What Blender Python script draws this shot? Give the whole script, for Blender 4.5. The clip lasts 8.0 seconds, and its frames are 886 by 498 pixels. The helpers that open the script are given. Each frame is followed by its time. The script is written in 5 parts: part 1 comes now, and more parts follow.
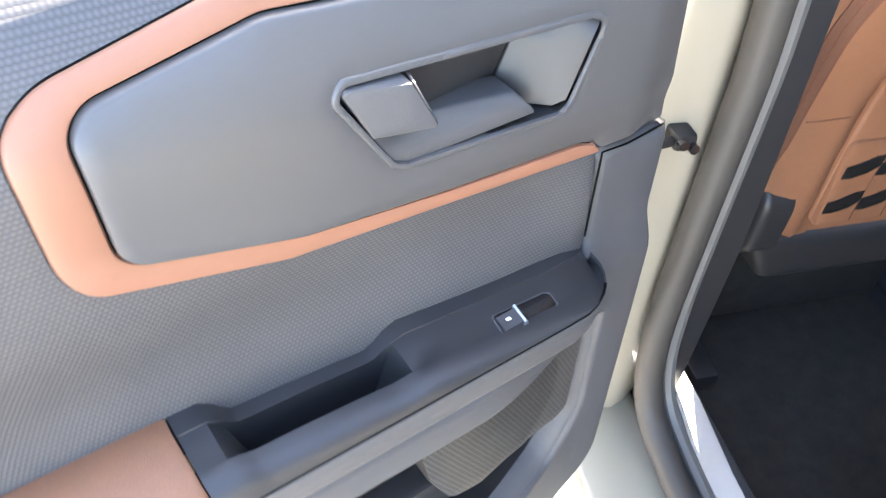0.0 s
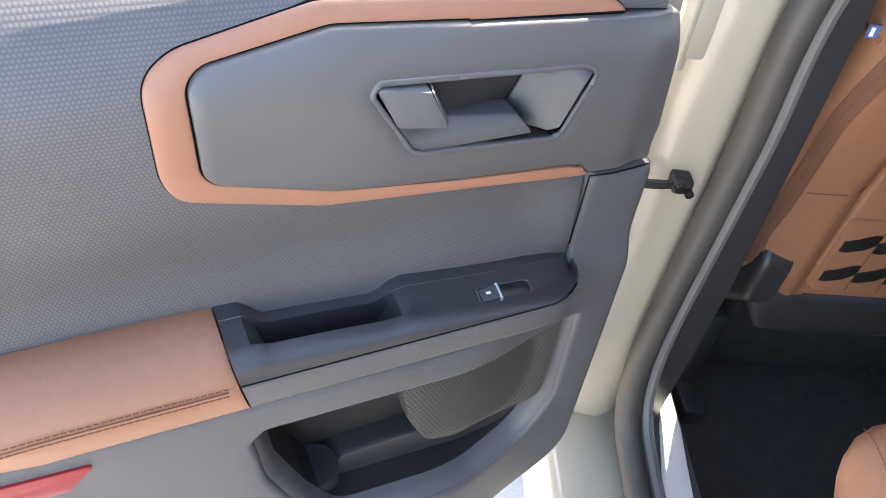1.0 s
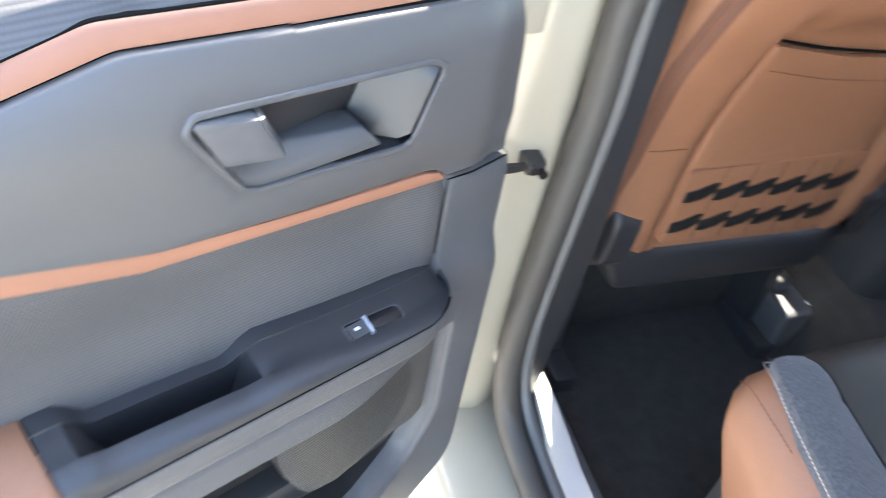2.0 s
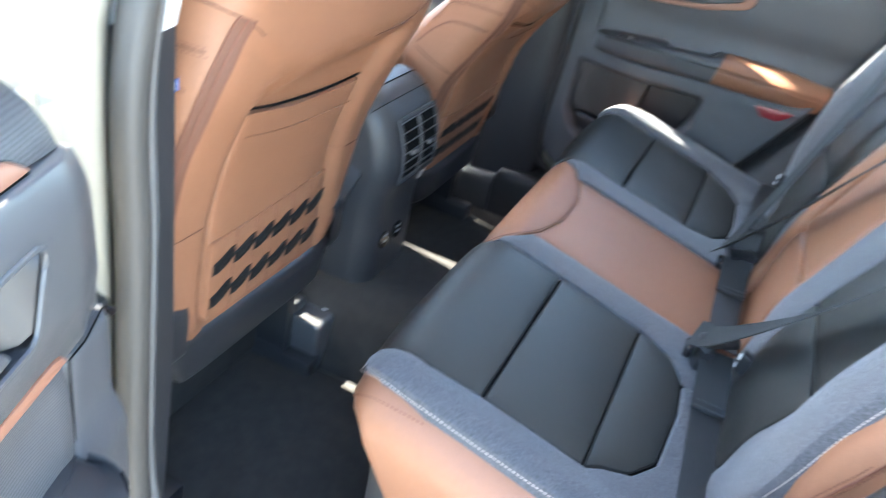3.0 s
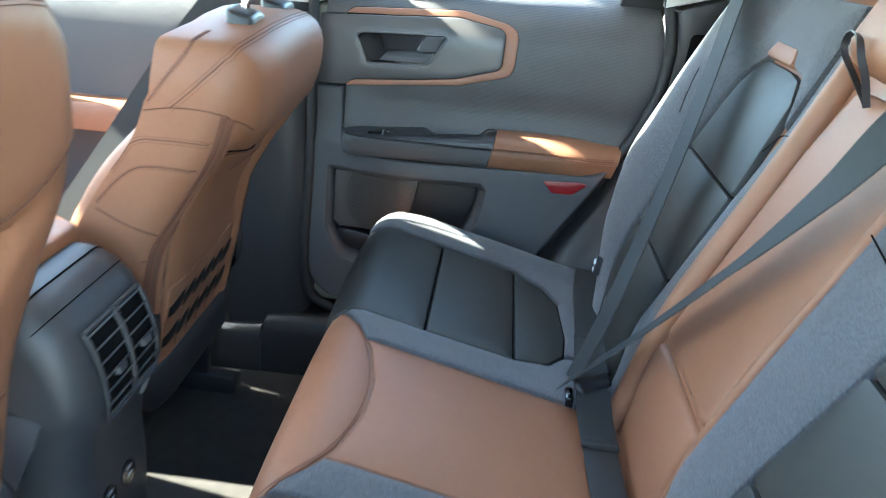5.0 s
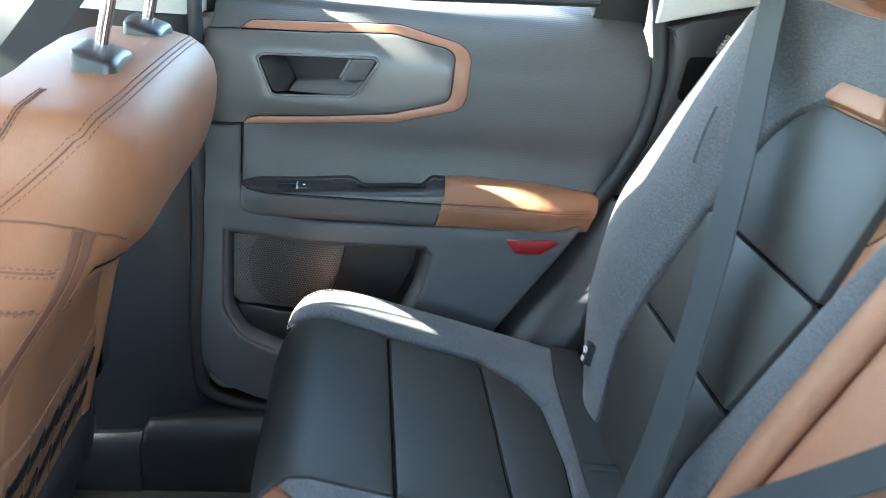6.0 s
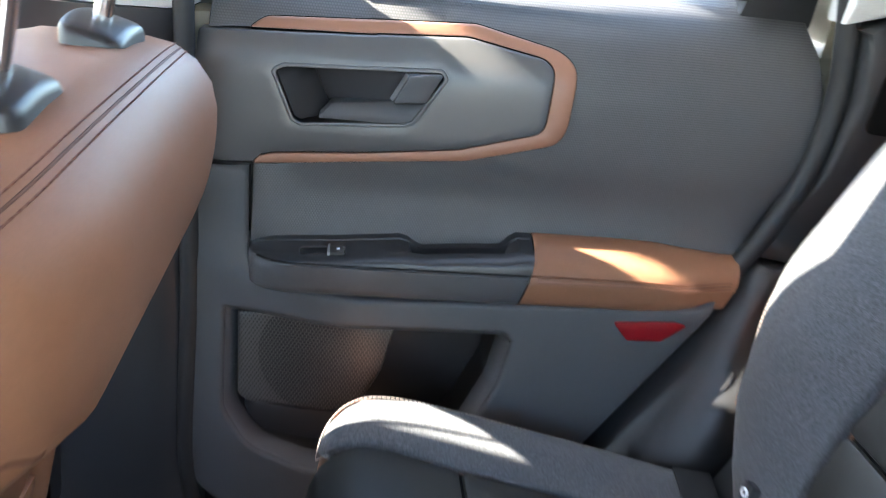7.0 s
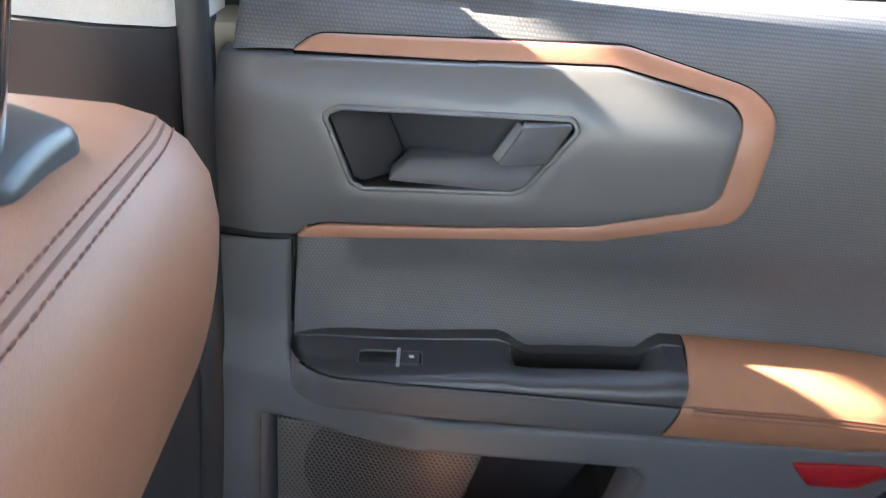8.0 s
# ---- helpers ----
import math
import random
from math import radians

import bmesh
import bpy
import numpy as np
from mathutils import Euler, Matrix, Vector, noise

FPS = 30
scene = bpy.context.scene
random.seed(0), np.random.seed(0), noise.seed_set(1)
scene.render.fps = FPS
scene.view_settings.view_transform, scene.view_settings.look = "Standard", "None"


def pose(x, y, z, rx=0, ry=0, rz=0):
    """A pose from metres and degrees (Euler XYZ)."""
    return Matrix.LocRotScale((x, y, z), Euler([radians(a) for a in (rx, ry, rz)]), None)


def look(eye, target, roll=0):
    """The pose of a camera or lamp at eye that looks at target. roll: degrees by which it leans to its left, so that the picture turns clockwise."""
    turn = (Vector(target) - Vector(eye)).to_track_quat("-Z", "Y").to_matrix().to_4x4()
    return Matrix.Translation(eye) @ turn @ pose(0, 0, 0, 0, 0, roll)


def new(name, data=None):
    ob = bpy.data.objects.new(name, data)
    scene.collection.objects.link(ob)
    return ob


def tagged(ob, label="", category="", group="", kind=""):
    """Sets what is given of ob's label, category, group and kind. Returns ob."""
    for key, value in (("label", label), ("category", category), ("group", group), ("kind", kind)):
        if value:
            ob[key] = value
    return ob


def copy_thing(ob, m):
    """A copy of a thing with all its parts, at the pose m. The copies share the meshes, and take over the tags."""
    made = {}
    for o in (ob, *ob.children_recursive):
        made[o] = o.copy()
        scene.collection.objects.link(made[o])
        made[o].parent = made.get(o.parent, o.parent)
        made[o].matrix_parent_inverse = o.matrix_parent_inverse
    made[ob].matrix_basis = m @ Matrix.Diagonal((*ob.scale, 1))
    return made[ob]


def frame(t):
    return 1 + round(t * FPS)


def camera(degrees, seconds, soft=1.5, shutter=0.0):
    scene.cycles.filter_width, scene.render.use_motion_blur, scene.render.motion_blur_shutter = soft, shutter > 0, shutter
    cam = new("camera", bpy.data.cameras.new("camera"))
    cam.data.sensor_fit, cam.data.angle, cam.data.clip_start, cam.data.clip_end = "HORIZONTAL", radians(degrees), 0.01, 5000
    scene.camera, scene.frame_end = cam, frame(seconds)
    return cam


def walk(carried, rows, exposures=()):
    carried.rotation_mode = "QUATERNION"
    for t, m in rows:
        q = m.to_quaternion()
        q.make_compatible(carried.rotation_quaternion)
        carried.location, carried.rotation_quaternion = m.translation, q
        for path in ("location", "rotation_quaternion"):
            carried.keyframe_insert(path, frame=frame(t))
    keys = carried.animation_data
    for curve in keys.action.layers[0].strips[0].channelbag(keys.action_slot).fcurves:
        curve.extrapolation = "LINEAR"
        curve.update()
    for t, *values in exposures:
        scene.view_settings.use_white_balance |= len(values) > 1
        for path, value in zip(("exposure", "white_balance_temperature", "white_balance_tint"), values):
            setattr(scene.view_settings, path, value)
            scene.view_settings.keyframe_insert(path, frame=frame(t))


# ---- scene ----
from mathutils.bvhtree import BVHTree

# camera and its walk
cam = camera(58.86, 8.0, soft=0.5, shutter=0.4)
# PATH
PATH = [
    (0.0, pose(-1.1560, -0.1100, 1.3518, 46.569, -1.570, -12.458)),
    (0.5, pose(-1.1321, -0.2046, 1.4094, 47.412, -4.901, -4.452)),
    (1.0, pose(-1.1264, -0.2321, 1.4237, 47.102, -6.116, -1.249)),
    (1.2, pose(-1.1266, -0.2308, 1.4222, 46.782, -6.857, -1.056)),
    (2.3, pose(-1.1448, -0.0889, 1.3929, 47.748, -8.986, -30.218)),
    (2.5, pose(-1.1714, -0.0642, 1.3946, 49.758, -10.145, -41.644)),
    (2.7, pose(-1.2110, -0.0651, 1.4109, 52.674, -10.705, -52.407)),
    (3.0, pose(-1.2472, -0.0622, 1.4184, 58.757, -10.425, -65.118)),
    (3.5, pose(-1.2585, -0.0405, 1.3889, 64.368, -8.557, -75.227)),
    (4.0, pose(-1.1984, -0.0170, 1.3712, 66.277, -6.748, -79.639)),
    (4.5, pose(-1.0253, 0.0141, 1.3683, 66.575, -5.287, -81.949)),
    (4.7, pose(-0.9486, 0.0148, 1.3653, 66.836, -4.945, -83.071)),
    (5.8, pose(-0.5066, 0.1161, 1.3648, 66.546, -5.384, -93.024)),
    (6.0, pose(-0.4454, 0.1546, 1.3749, 66.134, -5.876, -94.912)),
    (6.5, pose(-0.2928, 0.1770, 1.3818, 65.506, -5.812, -95.431)),
    (7.0, pose(-0.0820, 0.2226, 1.3248, 65.433, -6.294, -95.216)),
    (7.5, pose(0.1036, 0.2177, 1.3330, 61.234, -6.110, -91.782)),
    (8.0, pose(0.2070, 0.2335, 1.3458, 59.269, -5.693, -89.290)),
]
EXPOSURE = [(0.0, 4.12, 7300, 14), (0.5, 3.65, 7400, 16), (1.2, 3.49, 7300, 16), (2.5, 4.39, 6800, 7), (3.0, 4.57, 6500, 5), (3.5, 4.73, 6400, 3), (4.0, 4.83, 6300, -1), (4.5, 4.65, 6500, -7), (4.7, 4.29, 6300, -2), (5.8, 4.5, 6350, -3), (6.0, 4.57, 6350, -3), (6.5, 5.0, 7150, 2), (7.0, 4.32, 6700, 7), (7.5, 3.98, 7000, 14), (8.0, 4.59, 7000, 10)]
walk(cam, PATH, EXPOSURE)

# ---- world and sun ----
SUN = Vector((0.108, 0.600, 0.793)).normalized()
world = bpy.data.worlds.new("sky")
scene.world = world
world.use_nodes = True
wn = world.node_tree.nodes
sky = wn.new("ShaderNodeTexSky")
sky.sky_type = "NISHITA"
sky.sun_disc = False
sky.sun_elevation = math.asin(SUN.z)
sky.sun_rotation = math.atan2(SUN.x, SUN.y)
wn["Background"].inputs["Strength"].default_value = 0.15
world.node_tree.links.new(sky.outputs[0], wn["Background"].inputs["Color"])
sun = new("sun", bpy.data.lights.new("sun", "SUN"))
sun.data.energy = 3.6
sun.data.angle = radians(0.55)
sun.data.color = (1.0, 0.95, 0.86)
sun.matrix_world = look((0, 0, 0), -SUN)


# ---- materials ----
def material(name, color, rough=0.5, metal=0.0, coat=0.0, var=0.15, grain=0.0, grain_size=900.0, stain_size=9.0, spec=0.5, sheen=0.0, kind="noise"):
    """A surface with fine grain relief and broad tonal variation, at real size."""
    m = bpy.data.materials.new(name)
    m.use_nodes = True
    nt = m.node_tree
    n, l = nt.nodes, nt.links
    b = n["Principled BSDF"]
    b.inputs["Roughness"].default_value = rough
    b.inputs["Metallic"].default_value = metal
    b.inputs["Coat Weight"].default_value = coat
    b.inputs["Coat Roughness"].default_value = 0.06
    b.inputs["Specular IOR Level"].default_value = spec
    b.inputs["Sheen Weight"].default_value = sheen
    co = n.new("ShaderNodeTexCoord")
    big = n.new("ShaderNodeTexNoise")
    big.inputs["Scale"].default_value = stain_size
    big.inputs["Detail"].default_value = 5
    fine = n.new("ShaderNodeTexNoise")
    fine.inputs["Scale"].default_value = stain_size * 22
    fine.inputs["Detail"].default_value = 3
    for t in (big, fine):
        l.new(co.outputs["Object"], t.inputs["Vector"])
    add = n.new("ShaderNodeMath")
    add.operation = "MULTIPLY_ADD"
    add.inputs[1].default_value = 0.35
    l.new(fine.outputs[0], add.inputs[0])
    l.new(big.outputs[0], add.inputs[2])
    ramp = n.new("ShaderNodeMapRange")
    ramp.inputs["From Min"].default_value = 0.35
    ramp.inputs["From Max"].default_value = 1.0
    ramp.inputs["To Min"].default_value = 1 - var
    ramp.inputs["To Max"].default_value = 1 + var
    l.new(add.outputs[0], ramp.inputs["Value"])
    mix = n.new("ShaderNodeVectorMath")
    mix.operation = "SCALE"
    mix.inputs[0].default_value = color
    l.new(ramp.outputs[0], mix.inputs["Scale"])
    if grain:
        speck = n.new("ShaderNodeTexNoise")
        speck.inputs["Scale"].default_value = grain_size * 0.7
        speck.inputs["Detail"].default_value = 1
        l.new(co.outputs["Object"], speck.inputs["Vector"])
        lift = n.new("ShaderNodeMapRange")
        lift.inputs["From Min"].default_value = 0.25
        lift.inputs["From Max"].default_value = 0.75
        lift.inputs["To Min"].default_value = 1 - 0.17 * min(1.2, grain)
        lift.inputs["To Max"].default_value = 1 + 0.17 * min(1.2, grain)
        l.new(speck.outputs[0], lift.inputs["Value"])
        fleck = n.new("ShaderNodeVectorMath")
        fleck.operation = "SCALE"
        l.new(mix.outputs[0], fleck.inputs[0])
        l.new(lift.outputs[0], fleck.inputs["Scale"])
        mix = fleck
    l.new(mix.outputs[0], b.inputs["Base Color"])
    spread = 0.15 if rough < 0.4 else 1.0
    rr = n.new("ShaderNodeMapRange")
    rr.inputs["From Min"].default_value = 0.15
    rr.inputs["From Max"].default_value = 0.85
    rr.inputs["To Min"].default_value = max(0.03, rough - 0.07 * spread)
    rr.inputs["To Max"].default_value = min(1.0, rough + 0.09 * spread)
    l.new(big.outputs[0], rr.inputs["Value"])
    l.new(rr.outputs[0], b.inputs["Roughness"])
    if grain:
        if kind == "voronoi":
            g = n.new("ShaderNodeTexVoronoi")
            g.feature = "DISTANCE_TO_EDGE"
            out = g.outputs["Distance"]
        else:
            g = n.new("ShaderNodeTexNoise")
            g.inputs["Detail"].default_value = 2
            out = g.outputs[0]
        g.inputs["Scale"].default_value = grain_size
        l.new(co.outputs["Object"], g.inputs["Vector"])
        bump = n.new("ShaderNodeBump")
        bump.inputs["Strength"].default_value = grain
        bump.inputs["Distance"].default_value = 0.0006
        l.new(out, bump.inputs["Height"])
        l.new(bump.outputs[0], b.inputs["Normal"])
    return m


def cell_grid(m, su, sv, axes=("Y", "Z"), skew=True):
    """Distance from the middle of staggered cells, su by sv metres, for perforations and weaves. Returns nodes and the distance socket."""
    nt = m.node_tree
    n, l = nt.nodes, nt.links
    co = n.new("ShaderNodeTexCoord")
    sep = n.new("ShaderNodeSeparateXYZ")
    l.new(co.outputs["Object"], sep.inputs[0])

    def mth(op, a, b=None):
        k = n.new("ShaderNodeMath")
        k.operation = op
        for i, v in enumerate((a, b)):
            if v is None:
                continue
            if isinstance(v, (int, float)):
                k.inputs[i].default_value = v
            else:
                l.new(v, k.inputs[i])
        return k.outputs[0]

    u = mth("DIVIDE", sep.outputs[axes[0]], su)
    v = mth("DIVIDE", sep.outputs[axes[1]], sv)
    row = mth("FLOOR", v)
    if skew:
        u = mth("ADD", u, mth("MULTIPLY", row, 0.5))
    fu = mth("SUBTRACT", mth("FRACT", u), 0.5)
    fv = mth("SUBTRACT", mth("FRACT", v), 0.5)
    d = mth("SQRT", mth("ADD", mth("MULTIPLY", fu, fu), mth("MULTIPLY", fv, fv)))
    return mth, d


def weave(name, color, su, sv, strength, rough):
    m = material(name, color, rough, var=0.12)
    nt = m.node_tree
    mth, d = cell_grid(m, su, sv)
    # raised threads are paler than the gaps between them
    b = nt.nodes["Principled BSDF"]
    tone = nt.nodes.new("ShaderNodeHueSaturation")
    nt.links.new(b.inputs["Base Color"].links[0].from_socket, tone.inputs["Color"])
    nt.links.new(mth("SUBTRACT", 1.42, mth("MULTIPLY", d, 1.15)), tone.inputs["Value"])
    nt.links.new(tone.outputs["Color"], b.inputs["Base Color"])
    bump = nt.nodes.new("ShaderNodeBump")
    bump.inputs["Strength"].default_value = strength
    bump.inputs["Distance"].default_value = 0.0008
    nt.links.new(mth("SUBTRACT", 0.7, d), bump.inputs["Height"])
    nt.links.new(bump.outputs[0], nt.nodes["Principled BSDF"].inputs["Normal"])
    return m


def perforated(name, color, hole, su, sv, radius, rough=0.45, disc=None):
    """disc: y, z and radius of the field with full holes; outside it they are fine."""
    m = material(name, color, rough, var=0.08)
    nt = m.node_tree
    b = nt.nodes["Principled BSDF"]
    mth, d = cell_grid(m, su, sv)
    if disc:
        co = nt.nodes.new("ShaderNodeTexCoord")
        flat = nt.nodes.new("ShaderNodeVectorMath")
        flat.operation = "MULTIPLY"
        flat.inputs[1].default_value = (0, 1, 1)
        far = nt.nodes.new("ShaderNodeVectorMath")
        far.operation = "DISTANCE"
        far.inputs[1].default_value = (0, *disc[:2])
        nt.links.new(co.outputs["Object"], flat.inputs[0])
        nt.links.new(flat.outputs[0], far.inputs[0])
        radius = mth("ADD", 0.62 * radius, mth("MULTIPLY", mth("LESS_THAN", far.outputs["Value"], disc[2]), 0.38 * radius))
    inside = mth("LESS_THAN", d, radius)
    mix = nt.nodes.new("ShaderNodeMix")
    mix.data_type = "RGBA"
    src = b.inputs["Base Color"].links[0].from_socket
    nt.links.new(inside, mix.inputs["Factor"])
    nt.links.new(src, mix.inputs["A"])
    mix.inputs["B"].default_value = (*hole, 1)
    nt.links.new(mix.outputs["Result"], b.inputs["Base Color"])
    bump = nt.nodes.new("ShaderNodeBump")
    bump.inputs["Strength"].default_value = 0.8
    bump.inputs["Distance"].default_value = 0.0015
    nt.links.new(mth("SUBTRACT", 1.0, inside), bump.inputs["Height"])
    nt.links.new(bump.outputs[0], b.inputs["Normal"])
    return m


def glass_material(name, tint):
    m = bpy.data.materials.new(name)
    m.use_nodes = True
    n, l = m.node_tree.nodes, m.node_tree.links
    n.remove(n["Principled BSDF"])
    tr = n.new("ShaderNodeBsdfTransparent")
    tr.inputs[0].default_value = (*tint, 1)
    gl = n.new("ShaderNodeBsdfGlossy")
    gl.inputs["Roughness"].default_value = 0.02
    fr = n.new("ShaderNodeFresnel")
    fr.inputs[0].default_value = 1.45
    mx = n.new("ShaderNodeMixShader")
    l.new(fr.outputs[0], mx.inputs[0])
    l.new(tr.outputs[0], mx.inputs[1])
    l.new(gl.outputs[0], mx.inputs[2])
    l.new(mx.outputs[0], n["Material Output"].inputs[0])
    return m


BROWN = material("brown_leather", (0.240, 0.109, 0.059), 0.48, spec=0.4, var=0.12, grain=0.28, grain_size=1100, kind="voronoi", stain_size=5)
BROWN_PERF = material("brown_leather_strip", (0.130, 0.060, 0.038), 0.68, spec=0.25, var=0.12, grain=0.4, grain_size=700, kind="voronoi")
BLACK_LEATHER = material("black_leather", (0.026, 0.026, 0.023), 0.50, spec=0.45, var=0.16, grain=0.3, grain_size=1100, kind="voronoi", stain_size=6)
BAND = material("black_band_leather", (0.010, 0.010, 0.010), 0.6, spec=0.25, var=0.15, grain=0.3, grain_size=1100, kind="voronoi")
FABRIC = material("blue_grey_fabric", (0.064, 0.066, 0.073), 0.92, var=0.62, grain=1.3, grain_size=750, stain_size=330, sheen=0.25)
TRIM = material("dark_grey_plastic", (0.062, 0.063, 0.067), 0.44, var=0.09, grain=0.5, grain_size=1500, kind="voronoi")
TRIM_SMOOTH = material("smooth_grey_plastic", (0.072, 0.071, 0.072), 0.35, spec=0.6, var=0.06, grain=0.10, grain_size=1800, kind="voronoi")
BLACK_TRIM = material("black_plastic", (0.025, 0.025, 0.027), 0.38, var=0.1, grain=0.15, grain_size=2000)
CONSOLE_TRIM = material("console_plastic", (0.040, 0.041, 0.044), 0.42, var=0.08, grain=0.35, grain_size=1500, kind="voronoi")
POCKET = material("dark_moulded_plastic", (0.017, 0.016, 0.016), 0.42, var=0.12, grain=0.2, grain_size=1500)
GLOSS_BLACK = material("gloss_black", (0.010, 0.010, 0.012), 0.2, var=0.05)
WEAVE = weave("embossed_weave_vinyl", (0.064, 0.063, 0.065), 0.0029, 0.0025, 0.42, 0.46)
COPPER = material("copper_brown_trim", (0.262, 0.122, 0.076), 0.4, metal=0.1, var=0.06, grain=0.1, grain_size=1800)
CREAM = material("cream_car_paint", (0.355, 0.32, 0.25), 0.3, coat=0.8, var=0.02)
RUBBER = material("rubber_seal", (0.048, 0.044, 0.039), 0.55, var=0.15, grain=0.2, grain_size=1200)
RUBBER_DARK = material("black_rubber", (0.014, 0.014, 0.015), 0.55, var=0.2, grain=0.15, grain_size=1200)
CARPET = material("black_carpet", (0.030, 0.027, 0.024), 0.95, var=0.5, grain=1.0, grain_size=900, stain_size=40)
BELT_DARK = material("black_belt_webbing", (0.020, 0.021, 0.022), 0.5, var=0.15, grain=0.5, grain_size=1500)
BELT = material("grey_belt_webbing", (0.028, 0.031, 0.032), 0.7, spec=0.3, var=0.12, grain=0.5, grain_size=1500)
CHROME = material("chrome", (0.75, 0.75, 0.76), 0.14, metal=1.0, var=0.03)
SILVER = material("satin_silver", (0.55, 0.56, 0.58), 0.3, metal=0.9, var=0.04)
RED = material("red_reflector", (0.22, 0.006, 0.011), 0.3, coat=0.2, var=0.2, grain=0.3, grain_size=420, kind="voronoi")
TAG_BLUE = material("blue_cloth_tag", (0.06, 0.10, 0.26), 0.7, var=0.1, grain=0.3, grain_size=1500)
WHITE = material("white_print", (0.8, 0.8, 0.8), 0.5, var=0.04)
LINER = material("light_grey_headliner", (0.52, 0.51, 0.485), 0.9, var=0.06, grain=0.4, grain_size=1300)
STITCH = material("brown_thread", (0.16, 0.06, 0.035), 0.8, var=0.1)
STITCH_PALE = material("pale_thread", (0.42, 0.36, 0.33), 0.8, var=0.1)
WELT = material("light_grey_edge_strip", (0.10, 0.10, 0.097), 0.5, var=0.1, grain=0.2, grain_size=1500)
SLIT = material("black_slit", (0.004, 0.004, 0.004), 0.9, spec=0.1, var=0.1)
GRILLE = perforated("speaker_grille_plastic", (0.066, 0.062, 0.057), (0.002, 0.002, 0.002), 0.0043, 0.0038, 0.42, disc=(0.228, 0.822, 0.082))
# near-white colour carries the sunlight that falls on the sill trim
SUNLIT_SILL = material("sunlit_sill_pale", (0.72, 0.73, 0.70), 0.4, var=0.08)
ASPHALT = material("worn_concrete", (0.37, 0.345, 0.31), 0.9, var=0.35, grain=0.8, grain_size=300, stain_size=3)
GLASS = glass_material("window_glass", (0.86, 0.90, 0.88))
GLASS_DARK = glass_material("privacy_glass", (0.30, 0.31, 0.31))


# ---- mesh helpers ----
def part(name, bm, mat, parent=None, label="", smooth=True):
    me = bpy.data.meshes.new(name)
    bmesh.ops.recalc_face_normals(bm, faces=bm.faces)
    bm.to_mesh(me)
    bm.free()
    if smooth:
        me.shade_smooth()
        me.set_sharp_from_angle(angle=radians(42))
    me.materials.append(mat)
    ob = new(name, me)
    ob.parent = parent
    if label:
        tagged(ob, label)
    if name == "stitching":
        tagged(ob, kind="stuff")
    return ob


def thing(name, label, category, group="", at=(0, 0, 0), kind=""):
    e = new(name)
    e.location = at
    e.empty_display_size = 0.1
    return tagged(e, label, category, group, kind)


def setting(name, bm, mat, label="", category="", smooth=True):
    return tagged(part(name, bm, mat, None, label, smooth), label, category, kind="structure")


def fillet(poly, radius, steps=5):
    """Rounds the corners of a 2D polygon. radius: one number or one for each corner."""
    out = []
    n = len(poly)
    for i, p in enumerate(poly):
        r = radius[i] if isinstance(radius, (list, tuple)) else radius
        p, a, b = Vector(p), Vector(poly[i - 1]), Vector(poly[(i + 1) % n])
        u, v = (a - p), (b - p)
        lu, lv = u.length, v.length
        if r <= 0 or lu < 1e-6 or lv < 1e-6:
            out.append(tuple(p))
            continue
        u, v = u / lu, v / lv
        ang = math.acos(max(-1, min(1, u.dot(v))))
        if ang > 3.05:
            out.append(tuple(p))
            continue
        cut = min(r / math.tan(ang / 2), 0.48 * lu, 0.48 * lv)
        s, e = p + u * cut, p + v * cut
        for k in range(steps + 1):
            t = k / steps
            q = s * (1 - t) ** 2 + p * (2 * t * (1 - t)) + e * t * t
            out.append((q.x, q.y))
    return out


def resample(poly, step):
    out = []
    n = len(poly)
    for i in range(n):
        a, b = np.array(poly[i]), np.array(poly[(i + 1) % n])
        k = max(1, int(np.ceil(np.linalg.norm(b - a) / step)))
        for j in range(k):
            out.append(tuple(a + (b - a) * j / k))
    clean = []
    for p in out:
        if not clean or math.dist(p, clean[-1]) > 1e-5:
            clean.append(p)
    return clean


def edge_distance(pts, loops):
    pts = np.asarray(pts, float)
    best = np.full(len(pts), 1e9)
    for loop in loops:
        a = np.asarray(loop, float)
        b = np.roll(a, -1, axis=0)
        d = b - a
        dd = (d * d).sum(1) + 1e-18
        for i in range(len(a)):
            t = np.clip(((pts - a[i]) @ d[i]) / dd[i], 0, 1)
            q = pts - a[i] - t[:, None] * d[i]
            best = np.minimum(best, (q * q).sum(1))
    return np.sqrt(best)


def inside(pts, loop):
    pts = np.asarray(pts, float)
    a = np.asarray(loop, float)
    b = np.roll(a, -1, axis=0)
    res = np.zeros(len(pts), bool)
    for i in range(len(a)):
        c = (a[i, 1] > pts[:, 1]) != (b[i, 1] > pts[:, 1])
        with np.errstate(divide="ignore", invalid="ignore"):
            x = (b[i, 0] - a[i, 0]) * (pts[:, 1] - a[i, 1]) / (b[i, 1] - a[i, 1]) + a[i, 0]
        res ^= c & (pts[:, 0] < x)
    return res


